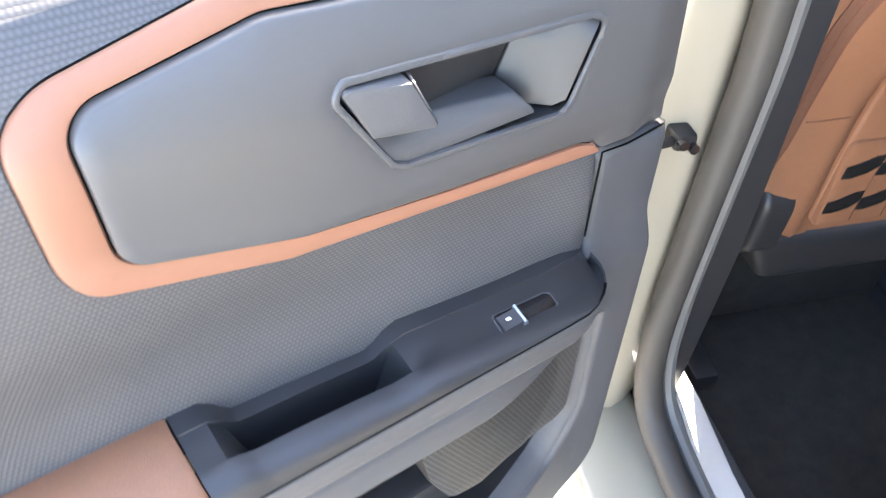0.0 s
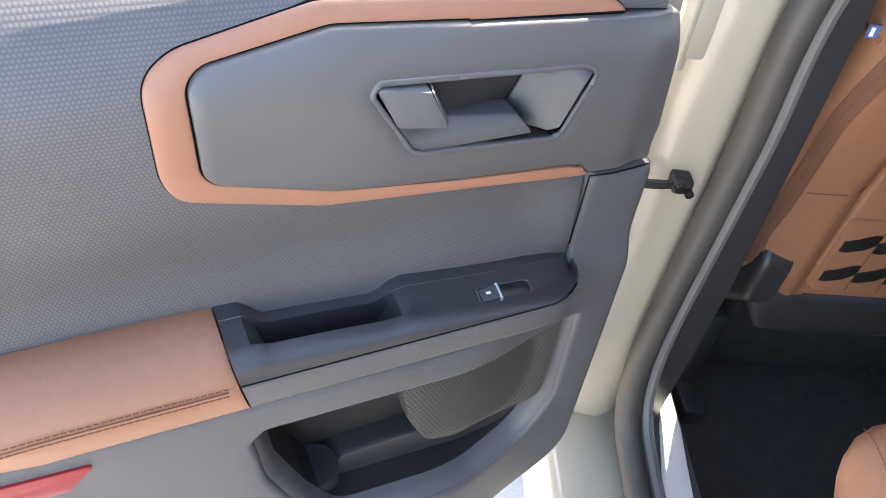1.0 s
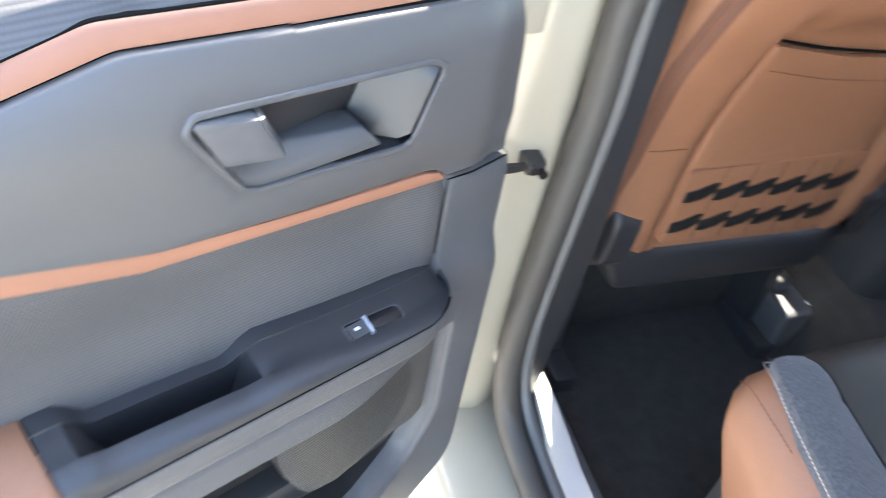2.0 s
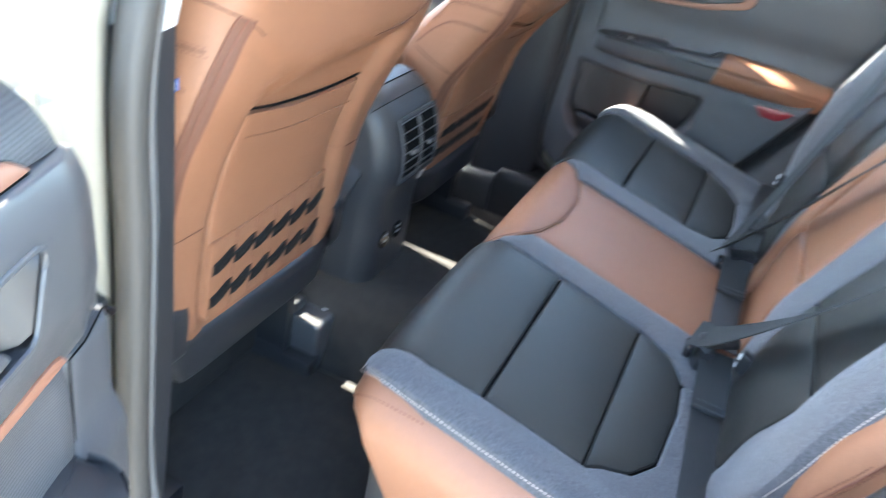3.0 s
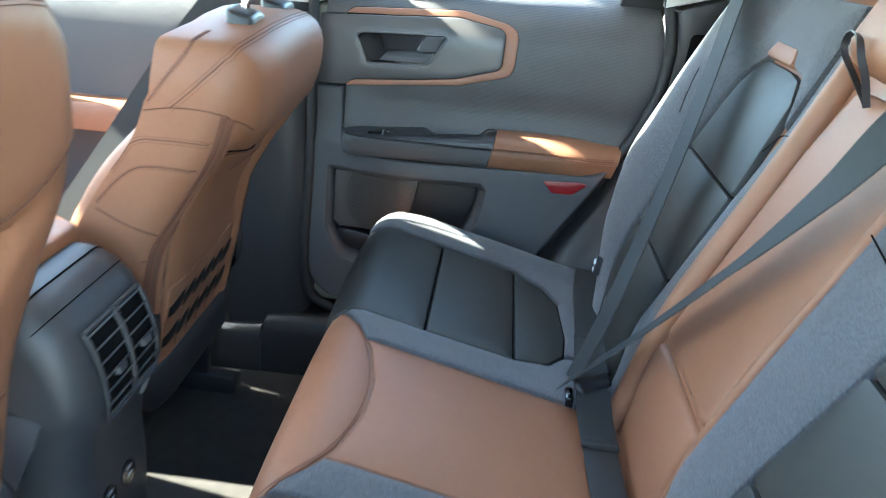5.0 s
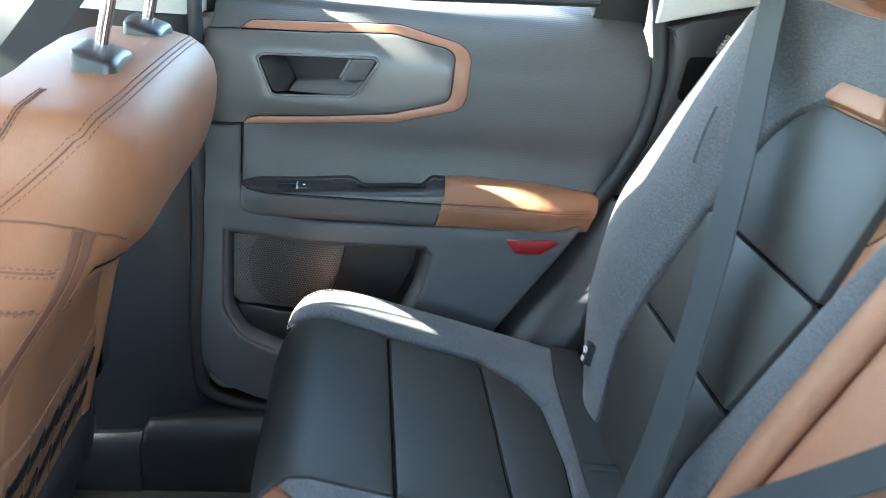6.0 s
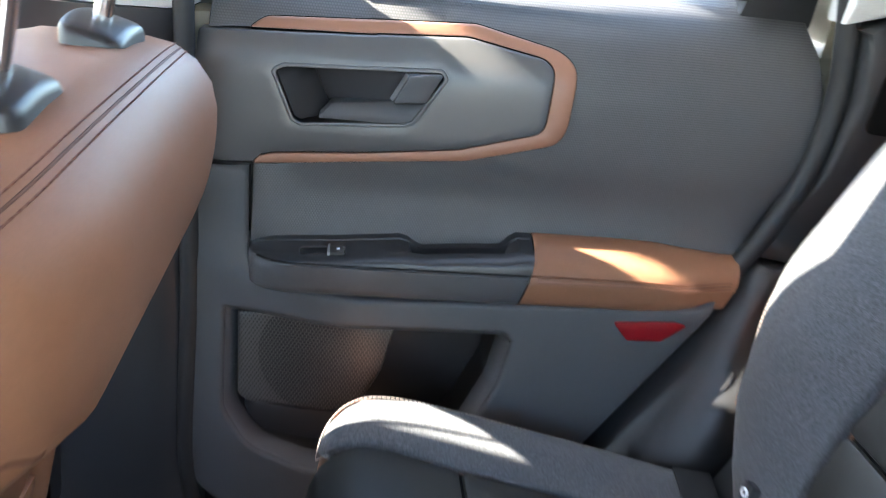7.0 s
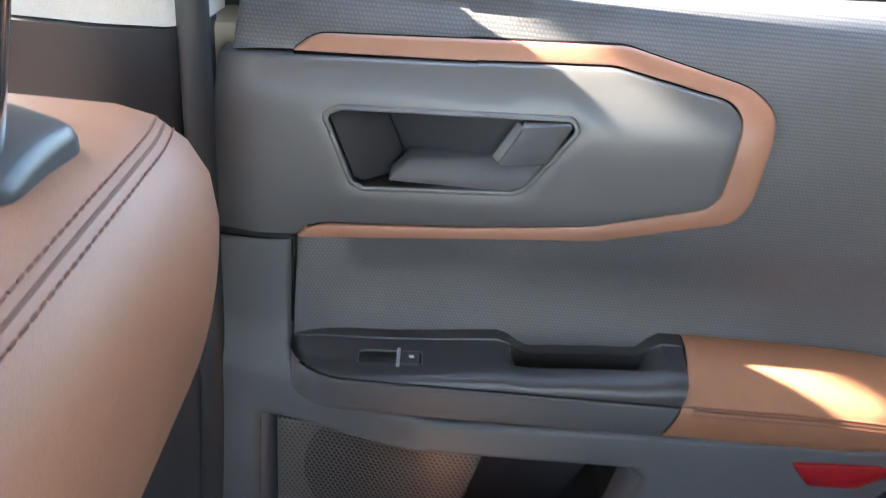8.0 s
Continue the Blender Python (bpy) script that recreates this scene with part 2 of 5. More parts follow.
def cushion_pad(poly, place, top, bottom, r, puff=0.0, reach=0.05, step=0.02, holes=(), edge=None):
    """A pad over a 2D outline: rounded rim of radius r, swelling by puff towards its middle, with walls down to bottom.
    place(u, v, h) gives the place in space."""
    edge = edge or max(0.004, min(step, 0.012))
    loops = [resample(p, edge * 1.5) for p in (poly, *holes)]
    pts = []
    for k in (0.08, 0.3, 0.62, 1.0) if r >= edge * 0.8 else (0.35, 1.0):
        off = r * k
        for li, loop in enumerate(loops):
            a = np.asarray(loop)
            t = np.roll(a, -1, axis=0) - np.roll(a, 1, axis=0)
            nn = np.stack([-t[:, 1], t[:, 0]], 1)
            nn /= np.linalg.norm(nn, axis=1, keepdims=True) + 1e-12
            for sgn in (1, -1):
                q = a + sgn * off * nn
                d = edge_distance(q, loops)
                ok = d > off * 0.93
                pts.extend(map(tuple, q[ok]))
    lo, hi = np.min(loops[0], axis=0), np.max(loops[0], axis=0)
    gu, gv = np.meshgrid(np.arange(lo[0], hi[0], step), np.arange(lo[1], hi[1], step))
    g = np.stack([gu.ravel(), gv.ravel()], 1)
    if len(g):
        d = edge_distance(g, loops)
        pts.extend(map(tuple, g[d > r + step * 0.45]))
    pts = np.array(pts) if pts else np.zeros((0, 2))
    if len(pts):
        ok = inside(pts, loops[0])
        for h in loops[1:]:
            ok &= ~inside(pts, h)
        pts = pts[ok]
        _, keep = np.unique(np.round(pts / min(edge * 0.3, r * 0.2)).astype(int), axis=0, return_index=True)
        pts = pts[np.sort(keep)]
    verts, edges = [], []
    for loop in loops:
        s = len(verts)
        verts += [Vector(p) for p in loop]
        edges += [(s + i, s + (i + 1) % len(loop)) for i in range(len(loop))]
    nb = len(verts)
    verts += [Vector(p) for p in pts]
    from mathutils import geometry
    vo, eo, fo, *_ = geometry.delaunay_2d_cdt(verts, edges, [], 0, 1e-6)
    co = np.array([tuple(v) for v in vo])
    mids = np.array([co[list(f)].mean(axis=0) for f in fo])
    ok = inside(mids, loops[0])
    for hl in loops[1:]:
        ok &= ~inside(mids, hl)
    fo = [f for f, k in zip(fo, ok) if k]
    d = edge_distance(co, loops)
    x = np.clip(1 - d / max(r, 1e-6), 0, 1)
    h = top - r + r * np.sqrt(np.clip(1 - x * x, 0, 1)) + puff * (1 - np.exp(-np.clip(d - r, 0, None) / reach))
    bm = bmesh.new()
    vs = [bm.verts.new(place(float(c[0]), float(c[1]), float(hh))) for c, hh in zip(co, h)]
    for f in fo:
        try:
            bm.faces.new([vs[i] for i in f])
        except ValueError:
            pass
    for v in [v for v in bm.verts if not v.link_faces]:
        bm.verts.remove(v)
    rim = [e for e in bm.edges if len(e.link_faces) == 1]
    low = {}
    index = {v: c for v, c in zip(vs, co) if v.is_valid}
    for e in rim:
        for v in e.verts:
            if v not in low:
                c = index[v]
                low[v] = bm.verts.new(place(float(c[0]), float(c[1]), bottom))
        try:
            bm.faces.new([e.verts[0], e.verts[1], low[e.verts[1]], low[e.verts[0]]])
        except ValueError:
            pass
    return bm


def box(x0, x1, y0, y1, z0, z1, bevel=0.004, seg=2):
    bm = bmesh.new()
    bmesh.ops.create_cube(bm, size=1)
    for v in bm.verts:
        v.co = Vector(((x0 + x1) / 2 + v.co.x * (x1 - x0), (y0 + y1) / 2 + v.co.y * (y1 - y0), (z0 + z1) / 2 + v.co.z * (z1 - z0)))
    if bevel:
        bmesh.ops.bevel(bm, geom=bm.edges[:], offset=bevel, segments=seg, profile=0.5, affect="EDGES")
    return bm


def loft(sections, closed=True, caps=True):
    """Skins loops of equal length."""
    bm = bmesh.new()
    rows = [[bm.verts.new(p) for p in s] for s in sections]
    n = len(rows[0])
    for a, b in zip(rows, rows[1:]):
        for i in range(n if closed else n - 1):
            j = (i + 1) % n
            bm.faces.new((a[i], a[j], b[j], b[i]))
    if caps and closed:
        bm.faces.new(rows[0])
        bm.faces.new(rows[-1][::-1])
    return bm


def smooth_line(points, per=8):
    """A Catmull-Rom line through points."""
    p = [Vector(q) for q in points]
    if len(p) < 3:
        return [p[0].lerp(p[-1], k / per) for k in range(per + 1)]
    p = [p[0] * 2 - p[1]] + p + [p[-1] * 2 - p[-2]]
    out = []
    for a, b, c, d in zip(p, p[1:], p[2:], p[3:]):
        for k in range(per):
            t = k / per
            out.append(0.5 * ((2 * b) + (c - a) * t + (2 * a - 5 * b + 4 * c - d) * t * t + (3 * b - a - 3 * c + d) * t ** 3))
    out.append(p[-2])
    return out


def tube(points, radius, sides=8, flat=1.0, bm=None):
    """A round bar along points; flat squeezes it across."""
    bm = bm or bmesh.new()
    p = [Vector(q) for q in points]
    ref = None
    rows = []
    for i, q in enumerate(p):
        t = (p[min(i + 1, len(p) - 1)] - p[max(i - 1, 0)]).normalized()
        if ref is None:
            ref = t.orthogonal().normalized()
        ref = (ref - t * ref.dot(t)).normalized()
        s = t.cross(ref)
        rows.append([bm.verts.new(q + radius * (math.cos(2 * math.pi * k / sides) * ref + flat * math.sin(2 * math.pi * k / sides) * s)) for k in range(sides)])
    for a, b in zip(rows, rows[1:]):
        for i in range(sides):
            j = (i + 1) % sides
            bm.faces.new((a[i], a[j], b[j], b[i]))
    bm.faces.new(rows[0])
    bm.faces.new(rows[-1][::-1])
    return bm


def ribbon(points, sides, width, thick=0.0014):
    """A flat band along points; sides: the direction across the band at each point."""
    p = [Vector(q) for q in points]
    bm = bmesh.new()
    rows = []
    for i, q in enumerate(p):
        t = (p[min(i + 1, len(p) - 1)] - p[max(i - 1, 0)]).normalized()
        w = Vector(sides[i])
        w = (w - t * w.dot(t)).normalized()
        nn = t.cross(w)
        row = []
        for u, h in ((-0.5, -1), (-0.49, 1), (-0.2, 0.6), (0.2, 0.6), (0.49, 1), (0.5, -1)):
            row.append(bm.verts.new(q + w * u * width + nn * h * thick / 2))
        rows.append(row)
    for a, b in zip(rows, rows[1:]):
        for i in range(6):
            j = (i + 1) % 6
            bm.faces.new((a[i], a[j], b[j], b[i]))
    bm.faces.new(rows[0])
    bm.faces.new(rows[-1][::-1])
    return bm


def stitch_line(points, pitch=0.006, length=0.0042, radius=0.0006, bm=None):
    """Short thread stitches along a line."""
    bm = bm or bmesh.new()
    p = [Vector(q) for q in points]
    carry = 0.0
    for a, b in zip(p, p[1:]):
        d = b - a
        if d.length < 1e-6:
            continue
        u = d.normalized()
        s = carry
        while s < d.length:
            q = a + u * s
            e = q + u * length
            o = u.orthogonal().normalized() * radius
            w = u.cross(o)
            rows = [[bm.verts.new(c + o * math.cos(k * math.pi / 2) + w * math.sin(k * math.pi / 2)) for k in range(4)] for c in (q, e)]
            for i in range(4):
                bm.faces.new((rows[0][i], rows[0][(i + 1) % 4], rows[1][(i + 1) % 4], rows[1][i]))
            s += pitch
        carry = s - d.length
    return bm


def sstep(a, b, x):
    t = min(1.0, max(0.0, (x - a) / (b - a)))
    return t * t * (3 - 2 * t)


# ---- rear door, drawn in the closed place on the car's right; y forward ----
TUMBLE = 0.34  # inward lean of the side windows


def flat_x(x):
    return lambda y, z, h: Vector((x - h, y, z))


def belt_line(y):
    return 1.222 + (0.336 - y) * 0.058


def lean_out(z):
    """The door trim leans outwards above the handle."""
    return 0.55 * 0.007 * math.log1p(math.exp((z - 1.157) / 0.007))


def soft_panel_place(y, z, h):
    x = 0.716 + lean_out(z) + 0.75 * max(0.0, z - 1.203) - 0.004 * sstep(1.07, 0.99, z)
    if 0.955 < z < 1.075:
        x += 0.010 * math.sin(math.pi * (1.075 - z) / 0.12) ** 2 * sstep(0.325, 0.26, y)
    return Vector((x - h, y, z))


def lower_place(y, z, h):
    x = 0.702 + 0.011 * sstep(0.930, 0.970, z) - 0.033 * sstep(0.365, 0.20, y) * sstep(0.955, 0.915, z)
    return Vector((x - h, y, z))


RING_OUT = [(0.324, 1.183), (0.311, 1.193), (0.20, 1.199), (0.099, 1.204), (0.008, 1.186), (-0.010, 1.172), (-0.008, 1.107), (0.001, 1.090), (0.096, 1.065), (0.20, 1.056), (0.319, 1.045)]
RING_IN = [(0.315, 1.052), (0.302, 1.058), (0.20, 1.066), (0.106, 1.077), (0.024, 1.100), (0.0165, 1.109), (0.0140, 1.168), (0.024, 1.178), (0.106, 1.192), (0.20, 1.187)]
BEZEL = [(0.302, 1.146), (0.290, 1.152), (0.132, 1.159), (0.126, 1.151), (0.157, 1.103), (0.166, 1.099), (0.272, 1.092), (0.281, 1.096)]
REAR_EDGE = [(-0.277, 1.239), (-0.289, 1.17), (-0.284, 1.087), (-0.263, 1.025), (-0.242, 0.981), (-0.192, 0.897), (-0.083, 0.723)]


def soften(poly, sharp=()):
    """Rounds an outline twice for a flowing line; the numbered corners stay crisp."""
    out = fillet(poly, [0.002 if i in sharp else 0.05 for i in range(len(poly))], 4)
    return fillet(out, 0.05, 2)


RING_OUT_S = soften(RING_OUT, (0, 10))
RING_IN_S = soften(RING_IN, (0, 9))


def inset(poly, d):
    """Moves every corner of a polygon inwards by d."""
    out = []
    n = len(poly)
    area = sum(poly[i - 1][0] * poly[i][1] - poly[i][0] * poly[i - 1][1] for i in range(n))
    s = 1 if area > 0 else -1
    for i in range(n):
        a, p, b = Vector(poly[i - 1]), Vector(poly[i]), Vector(poly[(i + 1) % n])
        u, v = (p - a).normalized(), (b - p).normalized()
        n1, n2 = Vector((-u.y, u.x)) * s, Vector((-v.y, v.x)) * s
        m = (n1 + n2)
        m = m / max(0.4, m.dot(n1)) if m.length > 1e-6 else n1
        out.append(tuple(p + m * d))
    return out


def armrest_section(y, top, reach, dip=0.0, lip=0.0, rim=0.0):
    """Closed outline of the armrest across the car at y. reach: how far the nose has come out (0 to 1)."""
    xn = 0.716 - 0.056 * reach
    zn = 0.958
    t = top
    front = [(0.722, t - rim), (0.711, t - rim), (0.7035, t - 0.001 - rim), (0.7030, t - 0.002 - max(dip, rim)), (0.690, t - 0.004 - dip), (0.6795, t - 0.006 - dip),
             (0.6785, t - 0.006 - lip)]
    high, low = t - 0.006 - lip, zn + 0.001
    front += [(x, low + (high - low) * f) for x, f in ((0.672, 0.92), (0.6655, 0.76), (0.6620, 0.56), (0.6605, 0.34), (0.660, 0.0))]
    k = (0.716 - xn) / 0.056
    pts = [(0.722 - (0.722 - x) * (0.25 + 0.75 * k), z) for x, z in front]
    return [Vector((x, y + pad_slant(y, z), z)) for x, z in pts]


def pad_slant(y, z):
    """The joint between the armrest and its brown pad slants."""
    return (0.985 - z) * 0.20 * sstep(0.09, 0.015, y)


def build_rear_door():
    door = thing("rear_door", "closed rear car door with dark grey and copper-brown trim", "car door", "rear doors")
    shell = fillet([(0.405, 1.19), (0.405, 0.60), (0.37, 0.545), (0.06, 0.545), (0.0, 0.60), (-0.10, 0.745), (-0.262, 0.985), (-0.308, 1.09), (-0.312, 1.15), (-0.305, 1.19)], 0.03)
    part("door_shell", cushion_pad(shell, flat_x(0.755), 0.0, -0.115, 0.006, step=0.06), CREAM, door, "cream painted door shell")
    # window frame and glass lean in towards the roof
    def lean(y, z, h):
        if h < -0.005:
            h *= 1 - 0.65 * sstep(0.27, 0.20, y) * sstep(1.58, 1.62, z)
        tuck = 0.016 * sstep(0.27, 0.20, y) * sstep(1.56, 1.64, z)
        return Vector((0.800 - TUMBLE * (z - 1.22) - h - tuck, y, z))
    outer = fillet([(0.405, 1.17), (0.39, 1.65), (0.36, 1.678), (-0.17, 1.678), (-0.22, 1.65), (-0.292, 1.20)], 0.03)
    inner = fillet([(0.338, 1.203), (0.340, 1.30), (0.334, 1.40), (0.300, 1.53), (0.260, 1.650), (-0.170, 1.652), (-0.200, 1.228)], 0.02)
    part("window_frame", cushion_pad(outer, lean, 0.012, -0.03, 0.006, holes=[inner], step=0.05), BLACK_TRIM, door, "black window surround")
    glass = fillet([(0.345, 1.20), (0.350, 1.30), (0.346, 1.656), (-0.175, 1.658), (-0.203, 1.22)], 0.02)
    g = part("window_glass", cushion_pad(glass, lean, 0.003, -0.001, 0.001, step=0.2), GLASS, door, "clear side window glass")
    g.visible_shadow = False
    # soft embossed panel: sill ledge, mid band and rear field
    soft = [(0.364, belt_line(0.364)), (-0.20, belt_line(-0.20)), (-0.268, 1.252)] + REAR_EDGE[:5] + [(-0.235, 0.950), (0.322, 0.950), (0.320, 1.046), (0.115, 1.072), (0.115, 1.197), (0.366, 1.178)]
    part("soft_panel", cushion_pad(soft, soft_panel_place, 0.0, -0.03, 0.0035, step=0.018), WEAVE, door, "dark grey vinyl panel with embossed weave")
    part("sill_seal", tube([(0.765, y, belt_line(y) + 0.006) for y in (0.36, 0.2, 0.0, -0.2)], 0.006), RUBBER_DARK, door, "black window seal")
    part("copper_trim", cushion_pad(RING_OUT_S + RING_IN_S, lambda y, z, h: Vector((0.7125 + lean_out(z) - h, y, z)), 0.0, -0.012, 0.002, step=0.01, edge=0.004), COPPER, door, "copper-brown trim ring")
    part("trim_gap", cushion_pad(inset(RING_OUT_S, -0.0008), lambda y, z, h: Vector((0.7156 + lean_out(z) - h, y, z)), 0.0, -0.006, 0.0003, step=0.02, holes=[[(0.30, 1.066), (0.20, 1.075), (0.106, 1.086), (0.032, 1.108), (0.028, 1.163), (0.106, 1.183), (0.20, 1.178), (0.30, 1.173)]]), SLIT, door)
    # smooth upper pad with the handle opening
    pad_poly = [(0.376, 1.178), (0.324, 1.1805)] + RING_IN_S[::-1] + [(0.320, 1.046), (0.388, 1.042), (0.382, 1.10)]
    pad_poly = fillet(inset(pad_poly, 0.0012), 0.004, 3)
    def pad_place(y, z, h):
        return Vector((0.7095 + 0.007 * sstep(0.345, 0.376, y) + lean_out(z) + 0.004 * sstep(1.085, 1.055, z) - h, y, z))
    hole = fillet(BEZEL, 0.006)
    part("upper_pad", cushion_pad(pad_poly, pad_place, 0.0, -0.02, 0.0016, step=0.010, holes=[hole], edge=0.004), TRIM_SMOOTH, door, "smooth dark grey upper pad")
    rim_in = fillet(inset(BEZEL, 0.0026), 0.005)
    part("handle_bezel", cushion_pad(fillet(inset(BEZEL, -0.0015), 0.007), pad_place, 0.0014, -0.02, 0.0014, holes=[rim_in], step=0.01, edge=0.004), TRIM_SMOOTH, door)
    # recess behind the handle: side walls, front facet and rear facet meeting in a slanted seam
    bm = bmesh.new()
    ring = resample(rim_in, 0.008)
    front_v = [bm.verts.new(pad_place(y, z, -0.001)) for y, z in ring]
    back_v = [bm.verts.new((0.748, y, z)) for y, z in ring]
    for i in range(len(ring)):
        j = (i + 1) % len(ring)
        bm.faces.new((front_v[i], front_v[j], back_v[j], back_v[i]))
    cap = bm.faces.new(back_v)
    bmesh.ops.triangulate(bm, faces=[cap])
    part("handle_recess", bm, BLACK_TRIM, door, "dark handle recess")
    seam_y = lambda z: 0.2635 - 0.48 * (1.151 - z)
    edge_y = lambda z: 0.2990 - 0.46 * (1.150 - z)
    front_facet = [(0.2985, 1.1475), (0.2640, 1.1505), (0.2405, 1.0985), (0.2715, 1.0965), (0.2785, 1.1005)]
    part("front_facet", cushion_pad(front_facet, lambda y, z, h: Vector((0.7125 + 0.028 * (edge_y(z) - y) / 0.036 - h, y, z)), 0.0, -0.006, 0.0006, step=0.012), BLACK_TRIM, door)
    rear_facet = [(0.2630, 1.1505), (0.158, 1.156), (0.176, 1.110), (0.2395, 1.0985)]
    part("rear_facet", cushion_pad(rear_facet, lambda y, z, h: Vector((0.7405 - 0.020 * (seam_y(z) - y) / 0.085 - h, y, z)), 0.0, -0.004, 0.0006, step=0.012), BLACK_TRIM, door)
    lever = thing_part("handle", door, "grey pull handle with angled grip")

    def plate_place(y, z, h):
        return Vector((0.7105 + 0.95 * max(0.0, z - 1.1105) * sstep(0.150, 0.168, y) - h, y, z))
    low = fillet([(0.2545, 1.1000), (0.2530, 1.1035), (0.2420, 1.1160), (0.189, 1.1205), (0.176, 1.1235), (0.1445, 1.1235), (0.156, 1.1060), (0.166, 1.0995)], [0.002, 0.002, 0.004, 0, 0.004, 0.001, 0.006, 0.004])
    part("pull_plate", cushion_pad(low, plate_place, 0.0, -0.02, 0.0014, step=0.006, edge=0.004), TRIM, lever)
    grip = fillet([(0.1655, 1.1530), (0.1330, 1.1555), (0.1310, 1.1530), (0.1455, 1.1252), (0.1785, 1.1240), (0.1795, 1.1262)], 0.0015)
    part("grip", cushion_pad(grip, lambda y, z, h: Vector((0.7090 - 0.20 * (y - 0.133) - h, y, z)), 0.0, -0.03, 0.0016, step=0.008, edge=0.004), TRIM, lever)
    part("grip_edge", loft([[Vector((x, y + d, z)) for x, d in ((0.7030, -0.0004), (0.7022, 0.0004), (0.712, 0.0032), (0.714, 0.002))] for y, z in ((0.1662, 1.1530), (0.1730, 1.1395), (0.1800, 1.1262))]), SILVER, lever, "bright pivot edge")
    part("joint_line", tube([(0.7135, 0.3224, 0.968), (0.7130, 0.3224, 1.0436), (0.7125, 0.345, 1.0422), (0.7150, 0.366, 1.0412), (0.7175, 0.386, 1.0406)], 0.0008, 6), SLIT, door)
    # lower trim with the map pocket
    lower = [(0.390, 1.0405), (0.3225, 1.0435), (0.3225, 0.95), (0.312, 0.921), (0.20, 0.9135), (0.0, 0.9185), (-0.18, 0.9245), (-0.215, 0.937), (-0.192, 0.897), (-0.083, 0.723),
             (-0.01, 0.61), (0.03, 0.575), (0.29, 0.572), (0.355, 0.588), (0.393, 0.635), (0.392, 0.862)]
    lower = fillet(lower, [0, 0, 0, 0.01, 0, 0, 0, 0, 0, 0, 0, 0.03, 0.10, 0.10, 0.10, 0], 8)
    pocket = soften([(0.347, 0.877), (0.350, 0.74), (0.322, 0.688), (0.255, 0.672), (0.10, 0.678), (0.062, 0.742), (0.034, 0.81), (0.026, 0.868), (0.036, 0.879)], (0, 7, 8))
    part("lower_panel", cushion_pad(lower, lower_place, 0.0, -0.03, 0.007, holes=[pocket], step=0.016, edge=0.007), TRIM, door, "grained dark grey lower door trim")
    rim_a = resample(pocket, 0.006)
    rim_b = inset(rim_a, 0.012)
    part("pocket_rim", loft([[lower_place(y, z, -0.005) for y, z in rim_a], [lower_place(y, z, -0.009) for y, z in inset(rim_a, 0.005)], [lower_place(y, z, -0.018) for y, z in inset(rim_a, 0.009)], [lower_place(y, z, -0.028) for y, z in rim_b]], caps=False), TRIM, door, "sloped rim of the map pocket")
    bm = bmesh.new()
    a = [bm.verts.new(lower_place(y, z, -0.026)) for y, z in rim_b]
    b = [bm.verts.new((0.748, y, z)) for y, z in rim_b]
    for i in range(len(rim_b)):
        j = (i + 1) % len(rim_b)
        bm.faces.new((a[i], a[j], b[j], b[i]))
    cap = bm.faces.new(b)
    bmesh.ops.triangulate(bm, faces=[cap])
    part("map_pocket", bm, POCKET, door, "dark map pocket recess")
    lip = fillet([(0.338, 0.742), (0.310, 0.690), (0.25, 0.678), (0.11, 0.683), (0.09, 0.70), (0.12, 0.722), (0.26, 0.728)], 0.015)
    part("pocket_bin", cushion_pad(lip, flat_x(0.722), 0.0, -0.04, 0.006, step=0.02), BLACK_TRIM, door)
    cup = [[Vector((0.722 + 0.026 * math.cos(2 * math.pi * k / 16), 0.085 + 0.03 * math.sin(2 * math.pi * k / 16), z)) for k in range(16)] for z in (0.68, 0.715, 0.722)]
    part("bottle_ring", loft(cup), BLACK_TRIM, door)
    grille = fillet([(0.334, 0.873), (0.334, 0.760), (0.322, 0.7495), (0.225, 0.7505), (0.19, 0.766), (0.168, 0.815), (0.157, 0.873)], [0.004, 0.012, 0.008, 0.02, 0.03, 0.03, 0.004])
    part("speaker_grille", cushion_pad(grille, lambda y, z, h: Vector((0.703 - 0.02 * sstep(0.33, 0.17, y) - h, y, z)), 0.0, -0.04, 0.004, step=0.014), GRILLE, door, "perforated black speaker grille")
    # armrest: black part with pull cup, and stitched brown pad
    tops = lambda y: 0.966 + 0.019 * sstep(0.30, 0.03, y)
    ys = [0.3225, 0.320, 0.316, 0.310, 0.302, 0.292, 0.280, 0.262, 0.24, 0.21, 0.18, 0.160, 0.150, 0.143, 0.136, 0.132, 0.12, 0.10, 0.08, 0.06, 0.046, 0.041, 0.037, 0.030, 0.020, 0.0135]
    rows = []
    for y in ys:
        reach = math.sqrt(max(0.0, 1 - max(0.0, (y - 0.272) / 0.0505) ** 2)) * 0.97 + 0.03
        dip = 0.052 * sstep(0.153, 0.132, y) * sstep(0.034, 0.045, y)
        drop = 0.014 * (1 - reach)
        cup = sstep(0.160, 0.132, y) * sstep(0.030, 0.048, y)
        rows.append(armrest_section(y, tops(y) - drop, reach, dip, 0.004 * cup, 0.014 * cup))
    part("armrest_top", loft(rows, closed=False), BLACK_TRIM, door, "matt black armrest top with pull cup")
    rows = []
